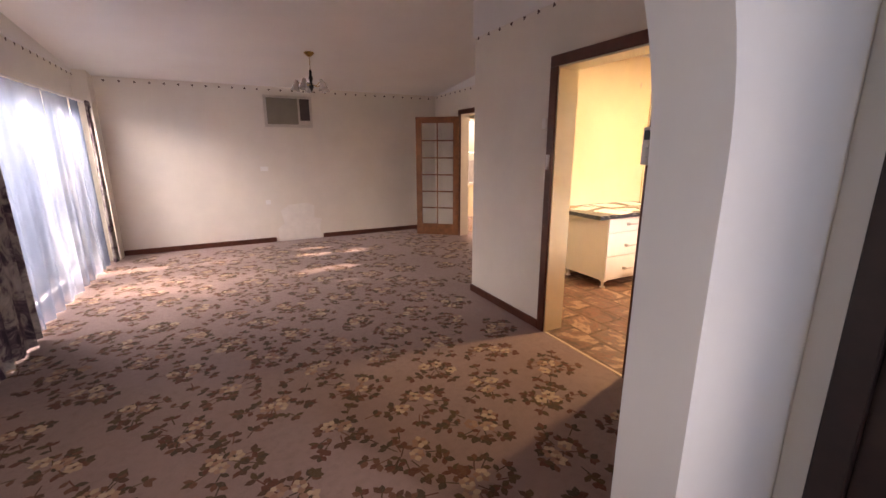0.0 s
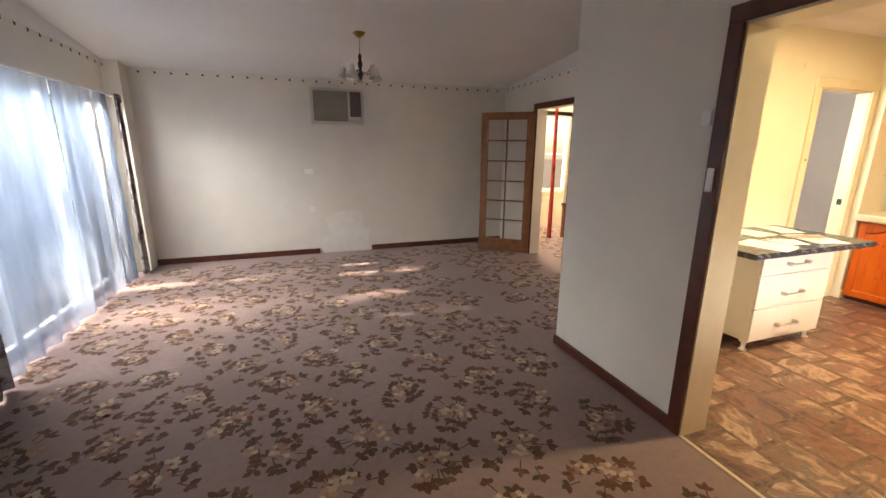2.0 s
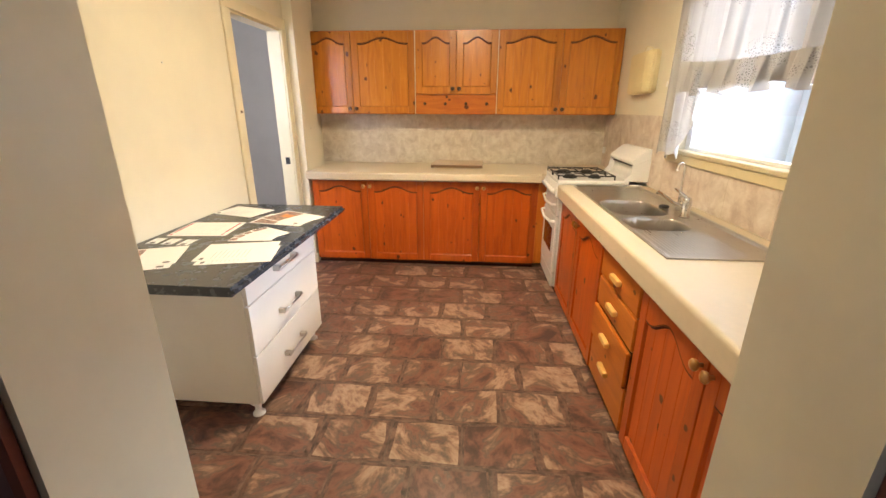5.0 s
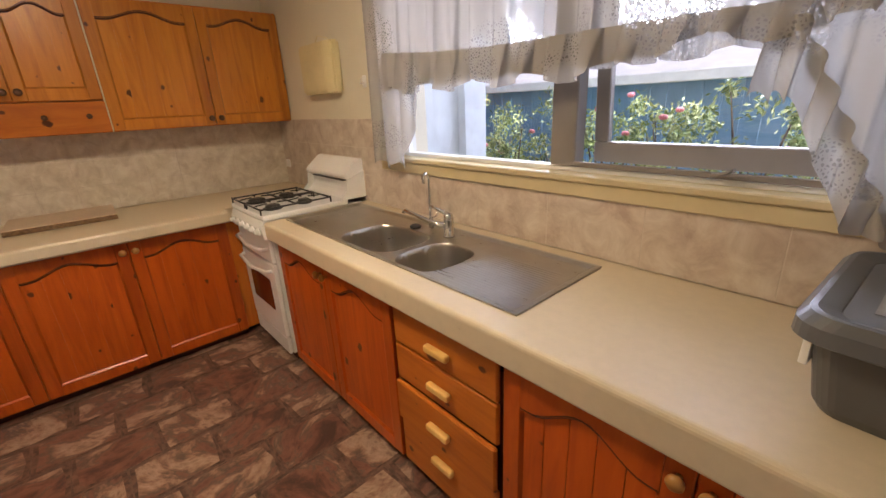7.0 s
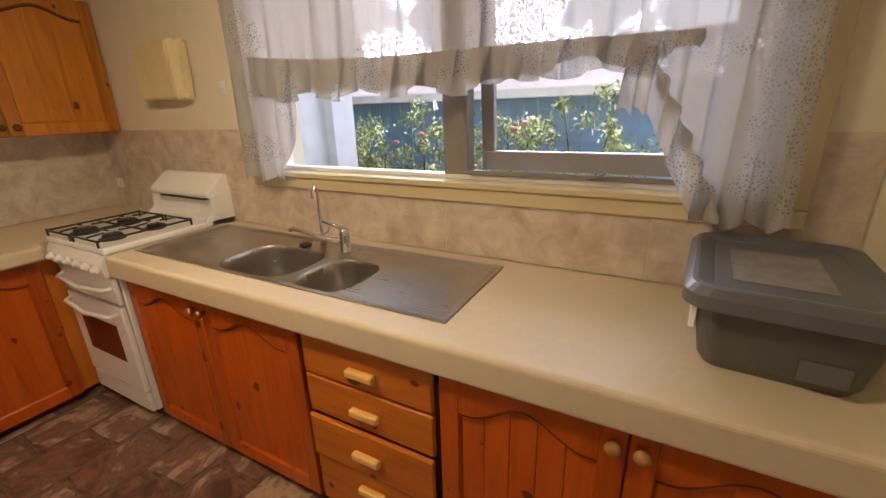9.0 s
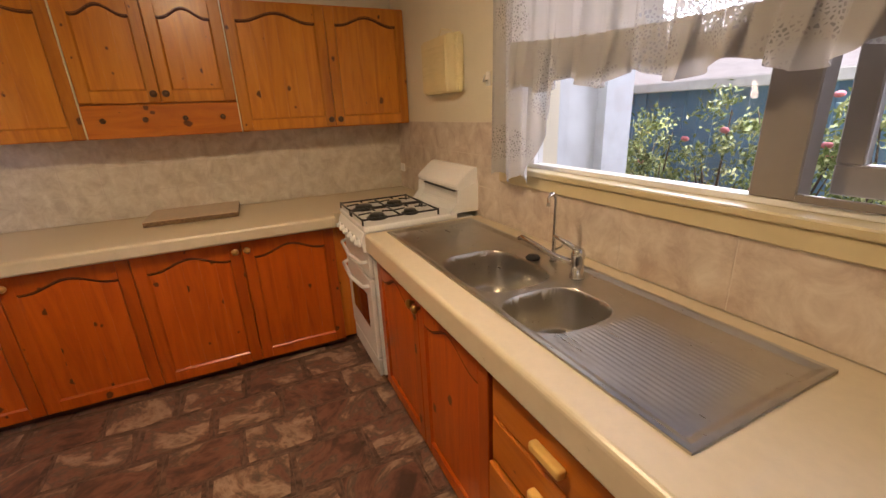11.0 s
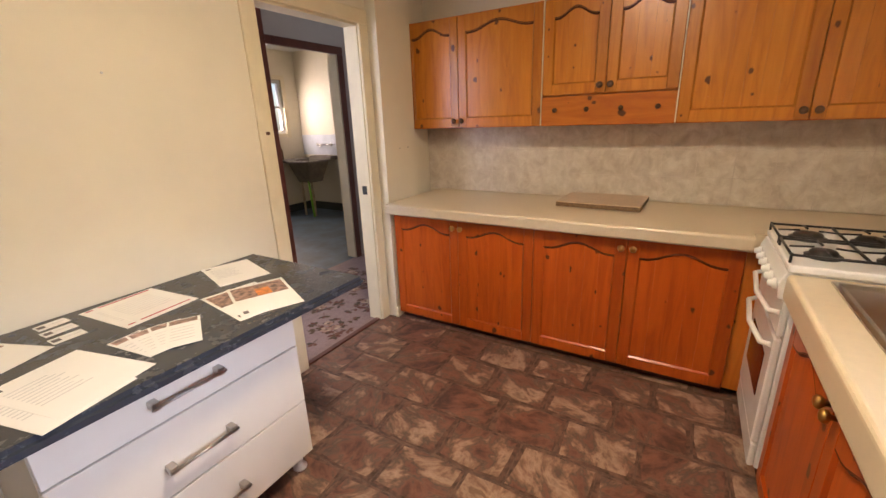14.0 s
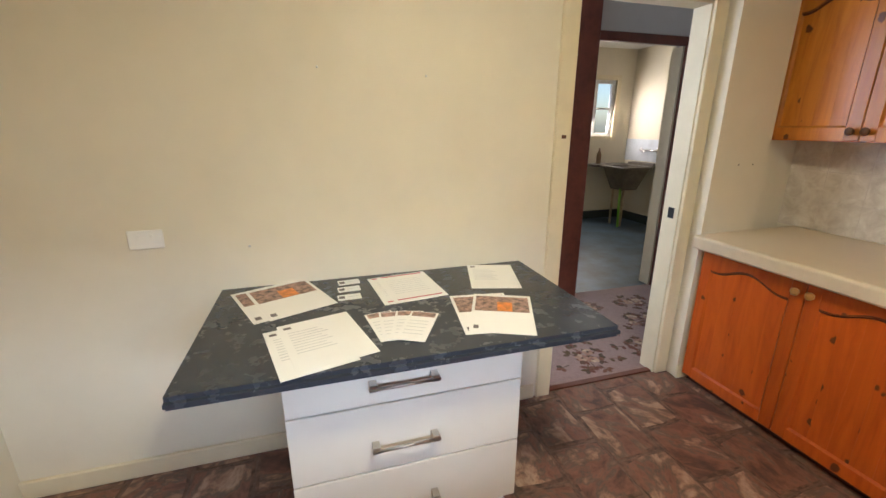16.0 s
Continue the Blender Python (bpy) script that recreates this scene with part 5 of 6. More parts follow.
    for y in (3.75, 4.72, 5.72, 6.69):
        B(-3.93, -3.88, y, y + 0.06, 0.08, 1.96, 0.003, fr)
    part("window_frame", fr, Wf, e)
    for y in (3.81, 4.78, 5.78):
        boxpart("pane", M["glass"], -3.907, -3.903, y, y + 0.92, 0.08, 1.96, e).visible_shadow = False
    c = thing("sheer_curtain", pose(0, 0, 0), "long white sheer curtain hanging in soft folds to the carpet", "curtain")
    # narrow slits added between the panels to let sun streaks onto the carpet
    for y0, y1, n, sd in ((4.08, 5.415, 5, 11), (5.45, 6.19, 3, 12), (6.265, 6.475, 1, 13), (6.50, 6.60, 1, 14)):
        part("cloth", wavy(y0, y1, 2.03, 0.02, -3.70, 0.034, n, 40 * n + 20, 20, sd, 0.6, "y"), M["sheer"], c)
    part("track", B(-3.73, -3.69, 3.5, 6.82, 2.03, 2.055, 0.003), M["white"], c)
    for y0, y1, s, lab in ((3.26, 4.13, 21, "dark floral drape gathered beside the sheer curtain"), (6.67, 6.83, 23, "narrow dark floral drape at the end of the window")):
        d = thing("drape", pose(0, 0, 0), lab, "curtain", "floral drapes")
        part("cloth", wavy(y0, y1, 2.05, 0.015, -3.645, 0.03, 5 if y1 - y0 > 0.4 else 3, 90, 12, s, 0.6, "y"), M["drape"], d)
        part("heading", wavy(y0 + 0.005, y1 - 0.005, 2.052, 1.97, -3.635, 0.016, 12 if y1 - y0 > 0.4 else 4, 90, 3, s, 0.2, "y"), M["drape"], d, "gathered heading tape")
    # laundry and side room windows
    for nm, x0, x1, y, z0, z1 in (("window_laundry", 5.3, 5.98, 7.65, 1.32, 2.15), ("window_side_room", 1.7, 3.1, 7.97, 0.7, 2.1)):
        e = thing(nm, pose(0, 0, 0), "white-framed window letting in daylight", "window")
        tagged(e, kind="structure")
        fr = bmesh.new()
        B(x0, x1, y - 0.03, y + 0.03, z0, z0 + 0.05, 0.003, fr)
        B(x0, x1, y - 0.03, y + 0.03, z1 - 0.05, z1, 0.003, fr)
        for x in (x0, (x0 + x1) / 2 - 0.02, x1 - 0.05):
            B(x, x + 0.05, y - 0.03, y + 0.03, z0 + 0.05, z1 - 0.05, 0.003, fr)
        B(x0 + 0.05, x1 - 0.05, y - 0.02, y + 0.02, (z0 + z1) / 2 - 0.015, (z0 + z1) / 2 + 0.015, 0.002, fr)
        part("window_frame", fr, Wf, e)
        structure("trim_window", T, x0 - 0.07, x0, y - 0.07, y - 0.04, z0 - 0.07, z1 + 0.07, "cream window architrave")
        structure("trim_window", T, x1, x1 + 0.07, y - 0.07, y - 0.04, z0 - 0.07, z1 + 0.07, "cream window architrave")
        structure("trim_window", T, x0, x1, y - 0.07, y - 0.04, z1, z1 + 0.07, "cream window architrave")
        structure("trim_window", T, x0, x1, y - 0.09, y - 0.04, z0 - 0.05, z0, "cream window sill")


# ---- living room things ----
def build_living():
    # glazed door, open into the room; hinged at (1.33, 6.18)
    e = thing("glazed_door", Matrix.Translation((1.27, 6.17, 0)) @ Matrix.Rotation(math.atan2(0.45, -0.56), 4, "Z"), "open timber door with twelve glass panes in two columns", "door")
    w, h, T = 0.74, 1.99, M["door_timber"]
    t = bmesh.new()
    for a in ((0, 0.10), (w - 0.10, w)):
        B(a[0], a[1], -0.018, 0.018, 0.012, h, 0.003, t)
    B(0.10, w - 0.10, -0.017, 0.017, 0.012, 0.20, 0.003, t)
    B(0.10, w - 0.10, -0.017, 0.017, h - 0.10, h, 0.003, t)
    part("frame", t, T, e)
    B_ = bmesh.new()
    B(w / 2 - 0.011, w / 2 + 0.011, -0.012, 0.012, 0.20, h - 0.10, 0.002, B_)
    hs = (h - 0.30) / 6
    for i in range(1, 6):
        z = 0.20 + hs * i
        B(0.10, w / 2 - 0.011, -0.012, 0.012, z - 0.011, z + 0.011, 0.002, B_)
        B(w / 2 + 0.011, w - 0.10, -0.012, 0.012, z - 0.011, z + 0.011, 0.002, B_)
    part("glazing_bar", B_, T, e)
    for i in range(6):
        for x0, x1 in ((0.10, w / 2 - 0.011), (w / 2 + 0.011, w - 0.10)):
            boxpart("pane", M["glass"], x0, x1, -0.002, 0.002, 0.20 + hs * i + 0.01, 0.20 + hs * (i + 1) - 0.01, e).visible_shadow = False
    part("handle", lathe([(0.02, 0), (0.008, 0.01), (0.008, 0.03), (0.022, 0.045), (0.018, 0.06), (0, 0.062)], 12, None, pose(w - 0.05, -0.018, 1.0, 90)), M["brass"], e, "small brass knob")
    e = thing("timber_door", pose(-3.80, 2.95, 0), "closed dark red-brown timber door beside the floral drape", "door")
    part("leaf", B(0.0, 0.045, -0.45, 0.43, 0.005, 2.03, 0.003), M["trim_brown"], e)
    for y0, y1 in ((-0.53, -0.452), (0.432, 0.51)):
        part("jamb", B(0.0, 0.06, y0, y1, 0.0, 2.10, 0.004), M["trim_brown"], e)
    part("head", B(0.0, 0.06, -0.45, 0.43, 2.035, 2.10, 0.004), M["trim_brown"], e)
    for z0, z1 in ((0.2, 0.9), (1.05, 1.85)):
        for y0, y1 in ((-0.33, -0.05), (0.03, 0.31)):
            part("panel", B(0.045, 0.055, y0, y1, z0, z1, 0.006), M["trim_brown"], e)
    # chandelier
    cz = ceil_liv(5.456)
    e = thing("chandelier", pose(-1.18, 5.456, cz), "small five-arm pendant lamp with bell glass shades", "lamp")
    part("canopy", lathe([(0.062, 0.004), (0.060, -0.012), (0.035, -0.035), (0.012, -0.05), (0, -0.05)], 20), M["brass"], e)
    part("rod", tube([(0, 0, -0.05), (0, 0, -0.20)], 0.004, 6), M["brass"], e)
    part("stem", lathe([(0.006, -0.19), (0.018, -0.21), (0.015, -0.25), (0.026, -0.29), (0.014, -0.33), (0.024, -0.36), (0.03, -0.38), (0.016, -0.42), (0.004, -0.44)], 14), M["black"], e, "dark turned stem")
    for i in range(5):
        a = 2 * math.pi * i / 5 + 0.3
        c, s = math.cos(a), math.sin(a)
        part("arm", tube([(0.02 * c, 0.02 * s, -0.36), (0.08 * c, 0.08 * s, -0.38), (0.14 * c, 0.14 * s, -0.34), (0.165 * c, 0.165 * s, -0.32)], 0.005, 6), M["brass"], e)
        part("shade", lathe([(0.016, 0.0), (0.026, -0.02), (0.032, -0.06), (0.045, -0.10), (0.056, -0.125), (0.052, -0.124), (0.03, -0.06), (0.012, -0.004)], 16, None, pose(0.165 * c, 0.165 * s, -0.31, 12 * s, -12 * c)), M["frost"], e, "pressed glass bell shade")
    e = thing("ceiling_vent", pose(-0.55, 5.0, ceil_liv(5.0) - 0.002, math.degrees(math.atan(-0.113))), "faint round stain ring on the white ceiling", "ceiling mark")
    part("ring", lathe([(0.20, 0), (0.20, -0.003), (0.0, -0.003)], 28), M["ceiling"], e)
    # air conditioner
    e = thing("air_conditioner", pose(-1.255, LIV_N, 2.04), "old through-wall air conditioner with a pale timber surround", "air conditioner")
    t = bmesh.new()
    B(-0.355, 0.355, -0.035, 0, 0.20, 0.235, 0.003, t)
    B(-0.355, 0.355, -0.035, 0, -0.235, -0.195, 0.003, t)
    B(-0.355, -0.32, -0.035, 0, -0.195, 0.20, 0.003, t)
    B(0.32, 0.355, -0.035, 0, -0.195, 0.20, 0.003, t)
    part("surround", t, M["border"], e)
    g = boxpart("grille", M["ac_grille"], -0.315, 0.135, -0.06, -0.002, -0.19, 0.195, e, 0.006)
    for i in range(14):
        boxpart("slat", M["ac_grille"], -0.30, 0.12, -0.066, -0.0605, -0.17 + 0.0265 * i, -0.155 + 0.0265 * i, g)
    boxpart("control_recess", M["ac_dark"], 0.165, 0.315, -0.045, -0.002, -0.13, 0.195, e, 0.004)
    boxpart("control_bar", M["border"], 0.135, 0.165, -0.062, -0.002, -0.19, 0.195, e, 0.003)
    boxpart("control_plate", M["border"], 0.165, 0.315, -0.05, -0.002, -0.19, -0.13, e, 0.003)
    # sockets and switches
    def plate(m, w, h, label, toggles=1, name="power_socket", mat=None):
        e = thing(name, m, label, "socket" if name == "power_socket" else "switch", "sockets and switches")
        boxpart("plate", mat or M["plastic"], -w / 2, w / 2, -0.010, 0, -h / 2, h / 2, e, 0.003)
        for i in range(toggles):
            x = (i - (toggles - 1) / 2) * w / max(1, toggles) * 0.8
            boxpart("rocker", M["plastic"], x - 0.006, x + 0.006, -0.014, -0.010, 0.004, 0.022, e, 0.002)
    for x, z, w in ((-1.684, 1.175, 0.115), (-1.675, 0.651, 0.075)):
        plate(pose(x, LIV_N, z), w, 0.07, "white plastic wall plate on the cream wall", 2 if w > 0.1 else 1)
    plate(pose(1.05, LIV_N, 0.33), 0.075, 0.075, "white plastic socket low on the wall near the glazed door")
    def west(x, y, z):
        return pose(x, y, z, 0, 0, -90)
    plate(west(-0.001, 2.555, 1.655), 0.05, 0.075, "small white switch beside the kitchen doorway", 1, "light_switch")
    plate(west(-0.021, 2.475, 1.37), 0.035, 0.11, "narrow white switch on the brown architrave", 1, "light_switch")
    e = thing("thermostat", west(-0.022, 1.625, 1.48), "white wall controller with a grey display beside the doorway", "thermostat")
    boxpart("case", M["plastic"], -0.035, 0.035, -0.022, 0, -0.105, 0.105, e, 0.006, "", 2)
    boxpart("display", M["lcd"], -0.024, 0.024, -0.0235, -0.0215, 0.035, 0.088, e)
    for z in (-0.005, -0.06):
        part("button", lathe([(0.005, 0), (0.004, 0.003), (0, 0.003)], 10, None, pose(0, -0.022, z, 90)), M["print_grey"], e)
    plate(pose(0.795, 3.61, 1.055), 0.118, 0.072, "white double power socket on the cream wall", 2)
    plate(pose(3.84, 3.60, 1.055), 0.075, 0.06, "white single socket beside the splashback", 1)
    plate(pose(4.045, 0.699, 1.06, 0, 0, 180), 0.075, 0.06, "white single socket above the stove end of the worktop", 1)
    for x, z in ((3.60, 1.27), (3.70, 1.27)):
        n_ = thing("screw_hole", pose(x, 3.524, z), "small dark screw hole in the cream wall", "screw hole", "screw holes")
        part("plug", lathe([(0.004, 0), (0.003, 0.002), (0, 0.002)], 8, None, pose(0, 0, 0, 90)), M["black"], n_)
    for x, z in ((1.47, 1.685), (1.90, 1.665), (1.15, 1.0)):
        n_ = thing("nail", pose(x, 3.61, z), "small nail stuck in the cream wall", "nail", "nails")
        part("head", lathe([(0.003, 0), (0.005, 0.005), (0, 0.006)], 8, None, pose(0, 0, 0, 90)), M["print_grey"], n_)
    # wall box on the south wall
    e = thing("wall_vent", pose(3.235, 0.69, 1.705, 0, 0, 180), "yellowed plastic wall vent box with a louvred front and pull cord", "vent")
    t = bmesh.new()
    prism([(-0.215, 0), (0.215, 0), (0.20, -0.045), (0.135, -0.07), (-0.205, -0.07)], -0.145, 0.15, t, "z")
    bmesh.ops.bevel(t, geom=t.edges[:], offset=0.012, segments=2, affect="EDGES")
    part("case", t, M["yellowed"], e)
    for i in range(9):
        boxpart("louvre", M["yellowed"], -0.185, 0.11, -0.0715, -0.068, -0.115 + 0.026 * i, -0.10 + 0.026 * i, e, 0.001)
    part("cord", tube([(0.0, -0.05, 0.145), (0.05, -0.05, 0.185), (0.16, -0.05, 0.16), (0.248, -0.04, 0.02), (0.242, -0.03, -0.13)], 0.0025, 6), M["yellowed"], e)
    e = thing("wall_hook", pose(2.785, 0.69, 1.61, 0, 0, 180), "small white hook on the cream wall beside the window", "hook")
    part("plate", B(-0.02, 0.02, -0.006, 0, -0.035, 0.03, 0.003), M["plastic"], e)
    part("prong", tube([(0, -0.004, -0.01), (0, -0.03, -0.015), (0.03, -0.04, 0.012)], 0.004, 6), M["plastic"], e)
    # kitchen ceiling lamp
    e = thing("ceiling_lamp", pose(LAMP_X, LAMP_Y, 2.6), "round glowing glass ceiling lamp", "lamp")
    part("base", lathe([(0.15, 0), (0.15, -0.02), (0.0, -0.02)], 24), M["brass"], e)
    part("diffuser", lathe([(0.145, -0.02), (0.135, -0.05), (0.10, -0.08), (0.05, -0.095), (0, -0.098)], 24), M["glow"], e)
    e = thing("strike_plate", pose(3.333, 3.655, 1.0, 0, 0, -90), "small dark metal strike plate on the doorway lining", "strike plate")
    part("plate", B(-0.02, 0.02, -0.004, 0, -0.03, 0.03, 0.001), M["black"], e)
    e = thing("strike_plate", pose(2.56, 3.59, 1.42), "small worn latch mark on the cream architrave", "strike plate")
    part("plate", B(-0.012, 0.012, -0.003, 0, -0.008, 0.008, 0.001), M["knob_dark"], e)
    e = thing("wall_hook", pose(2.33, 3.61, 2.20), "small metal picture hook high on the cream wall", "hook")
    part("plate", B(-0.006, 0.006, -0.006, 0, -0.03, 0.03, 0.002), M["print_grey"], e)
    # entry door
    e = thing("door_entry", pose(-0.60, -0.02, 0), "dark brown stained entry door with a metal knob", "door")
    tagged(e, kind="structure")
    t = bmesh.new()
    B(-0.02, 0.03, 0.40, 0.488, 0, 2.12, 0.004, t)
    B(-0.02, 0.03, -0.48, -0.40, 0, 2.12, 0.004, t)
    B(-0.02, 0.03, -0.40, 0.40, 2.04, 2.12, 0.004, t)
    part("door_frame", t, M["door_brown"], e)
    boxpart("leaf", M["door_brown"], 0.01, 0.05, -0.40, 0.40, 0.01, 2.04, e, 0.003)
    part("knob", lathe([(0.025, 0), (0.01, 0.01), (0.01, 0.03), (0.026, 0.045), (0.02, 0.062), (0, 0.064)], 14, None, pose(0.01, 0.335, 0.93, 0, -90)), M["chrome"], e)
    # rose border: printed paper strip with rosettes
    def border(axis, plane, a0, a1, z0, z1, name="wall_border"):
        e = thing(name, pose(0, 0, 0), "thin wallpaper border with a row of small dark roses", "border")
        tagged(e, kind="structure")
        n = max(2, round(abs(a1 - a0) / 0.168))
        t = bmesh.new()
        for i in range(n):
            u = (i + 0.5) / n
            a, z = a0 + (a1 - a0) * u, z0 + (z1 - z0) * u
            r = 0.014
            pts = [(a + r * math.cos(k) * (1 + 0.35 * math.sin(k * 3 + i)), z + r * math.sin(k) * (1 + 0.35 * math.sin(k * 3 + i))) for k in [x * 0.6283 for x in range(10)]]
            prism(pts, plane - 0.0015, plane + 0.0015, t, axis)
        tagged(part("rose", t, M["border_rose"], e), kind="stuff")
    border("y", LIV_N - 0.002, -3.6, 1.25, 2.35, 2.35)
    border("x", -3.765, 1.0, 7.1, 2.47, 2.36)
    border("x", -0.014, 0.75, 3.6, 2.45, 2.45)
    border("x", 1.283, 3.75, 7.1, 2.40, 2.37)


def build_tub():
    """A grey lidded storage tub at the end of the worktop."""
    e = thing("storage_tub", pose(0.487, 0.985, 0.901, 0, 0, 180 - 4), "dark grey translucent plastic storage tub with a raised lid", "storage tub")
    def ring(t, w, d, z, r, n=6):
        pts = []
        for cx, cy, a0 in ((w - r, d - r, 0), (-w + r, d - r, 90), (-w + r, -d + r, 180), (w - r, -d + r, 270)):
            for i in range(n + 1):
                a = radians(a0 + 90 * i / n)
                pts.append(t.verts.new((cx + r * math.cos(a), cy + r * math.sin(a), z)))
        return pts
    def stack(rings, mat, nm, label=""):
        t = bmesh.new()
        rs = [ring(t, *k) for k in rings]
        for a, b in zip(rs, rs[1:]):
            for i in range(len(a)):
                t.faces.new((a[i], a[(i + 1) % len(a)], b[(i + 1) % len(b)], b[i])).smooth = False
        t.faces.new(rs[0][::-1])
        t.faces.new(rs[-1])
        return part(nm, t, mat, e, label)
    stack([(0.135, 0.18, 0.0, 0.04), (0.145, 0.19, 0.02, 0.04), (0.165, 0.215, 0.15, 0.045), (0.178, 0.23, 0.155, 0.05)], M["grey_plastic"], "tub")
    stack([(0.183, 0.235, 0.156, 0.055), (0.193, 0.246, 0.162, 0.06), (0.192, 0.244, 0.190, 0.06), (0.178, 0.23, 0.207, 0.055), (0.168, 0.22, 0.208, 0.05), (0.138, 0.19, 0.198, 0.035), (0.136, 0.188, 0.196, 0.035)], M["grey_lid"], "lid", "lighter grey rounded lid")
    t = B(-0.10, 0.08, -0.13, 0.11, 0.1965, 0.1975)
    part("sheet_of_paper", t, M["tub_paper"], e, "blurred sheet lying in the lid's recess")
    part("sticker", B(0.03, 0.11, -0.206, -0.198, 0.03, 0.075), M["grey_lid"], e)
    part("clip", B(-0.172, -0.158, -0.19, -0.15, 0.09, 0.15, 0.002), M["paper"], e, "white tag with thin black lines")


def build_laundry():
    e = thing("laundry_trough", pose(5.90, 7.08, 0, 0, 0, 0), "stained old laundry trough on pipe legs in the corner", "trough")
    def hopper(w0, d0, z0, w1, d1, z1, t, flip=False):
        lo = [t.verts.new((sx * w0, sy * d0, z0)) for sx, sy in ((-1, -1), (1, -1), (1, 1), (-1, 1))]
        hi = [t.verts.new((sx * w1, sy * d1, z1)) for sx, sy in ((-1, -1), (1, -1), (1, 1), (-1, 1))]
        for i in range(4):
            f = (lo[i], lo[(i + 1) % 4], hi[(i + 1) % 4], hi[i])
            t.faces.new(f[::-1] if flip else f)
        t.faces.new(lo if flip else lo[::-1])
        return hi
    t = bmesh.new()
    outer = hopper(0.13, 0.13, 0.55, 0.225, 0.23, 0.87, t)
    inner = hopper(0.11, 0.11, 0.58, 0.205, 0.21, 0.87, t, True)
    for i in range(4):
        t.faces.new((outer[i], outer[(i + 1) % 4], inner[(i + 1) % 4], inner[i]))
    part("basin", t, M["concrete"], e)
    t = bmesh.new()
    B(-0.25, 0.25, -0.26, -0.22, 0.865, 0.90, 0.006, t)
    B(-0.25, 0.25, 0.22, 0.26, 0.865, 0.90, 0.006, t)
    B(-0.25, -0.21, -0.22, 0.22, 0.865, 0.90, 0.006, t)
    B(0.21, 0.25, -0.22, 0.22, 0.865, 0.90, 0.006, t)
    part("rim", t, M["concrete"], e)
    part("waste_pipe", tube([(0.0, 0, 0.57), (0.0, 0, 0.42), (-0.03, -0.05, 0.34), (-0.08, -0.10, 0.28), (-0.10, -0.12, 0.0)], 0.024, 8), M["rust_pipe"], e, "cream plastic waste pipe")
    part("leg", tube([(0.1, 0.1, 0.57), (0.1, 0.1, 0.0)], 0.018, 8), M["rust_pipe"], e)
    part("leg", tube([(-0.1, 0.1, 0.57), (-0.1, 0.1, 0.0)], 0.018, 8), M["rust_pipe"], e)
    part("hose", tube([(-0.12, -0.08, 0.58), (-0.16, -0.14, 0.3), (-0.16, -0.16, 0.0)], 0.018, 8), M["green_pipe"], e, "bright green hose")
    part("backboard", B(0.25, 0.40, -0.26, 0.26, 0.88, 0.94, 0.004), M["concrete"], e)
    e = thing("laundry_taps", pose(6.3, 7.0, 1.12), "pair of old chrome wall taps with a joining pipe", "tap")
    part("pipe", tube([(-0.05, -0.16, 0.0), (-0.05, 0.16, 0.0)], 0.012, 8), M["chrome"], e)
    for y in (-0.16, 0.16):
        t = tube([(0, y, 0), (-0.09, y, 0)], 0.014, 8)
        tube([(-0.09, y - 0.035, 0.01), (-0.09, y + 0.035, 0.01)], 0.008, 6, t)
        tube([(-0.09, y, -0.025), (-0.09, y, 0.045)], 0.008, 6, t)
        part("tap_body", t, M["chrome"], e)
    part("spout", tube([(-0.05, 0, 0), (-0.14, 0, 0.02), (-0.2, 0, -0.02)], 0.011, 8), M["chrome"], e)
    structure("trim_tile_band", M["render_white"], 6.292, 6.3, 6.2, 7.6, 0.95, 1.28, "white tiled splash band behind the trough")
    e = thing("bottle", pose(5.72, 7.50, 0.93), "dark cleaning bottle with a reddish label by the trough", "bottle")
    part("body", lathe([(0.035, -0.03), (0.036, 0.12), (0.02, 0.16), (0.014, 0.17), (0.014, 0.21), (0, 0.212)], 14), M["particle"], e)
    structure("trim_shelf", M["concrete"], 5.55, 6.28, 7.38, 7.59, 0.87, 0.90, "stained ledge behind the trough")
    # side room, seen past the glazed door
    e = thing("red_curtain", pose(2.10, 6.9, 0), "long red curtain in the side room", "curtain")
    part("cloth", wavy(-0.012, 0.03, 2.3, 0.03, -0.0, 0.03, 3, 40, 8, 31), M["red_cloth"], e)
    e = thing("wall_panel", pose(2.86, 7.0, 0, 0, 0, -90), "low reddish timber panelling in the side room", "panelling")
    part("screen", B(-0.02, 0.02, -0.44, 0.9, 0.6, 2.0, 0.004), M["wall_cream"], e, "cream painted upper panel")
    part("board", B(-0.02, 0.02, -0.44, 0.9, 0.0, 0.55, 0.004), M["door_timber"], e)
    part("rail", B(-0.035, 0.035, -0.45, 0.9, 0.55, 0.60, 0.004), M["trim_brown"], e)


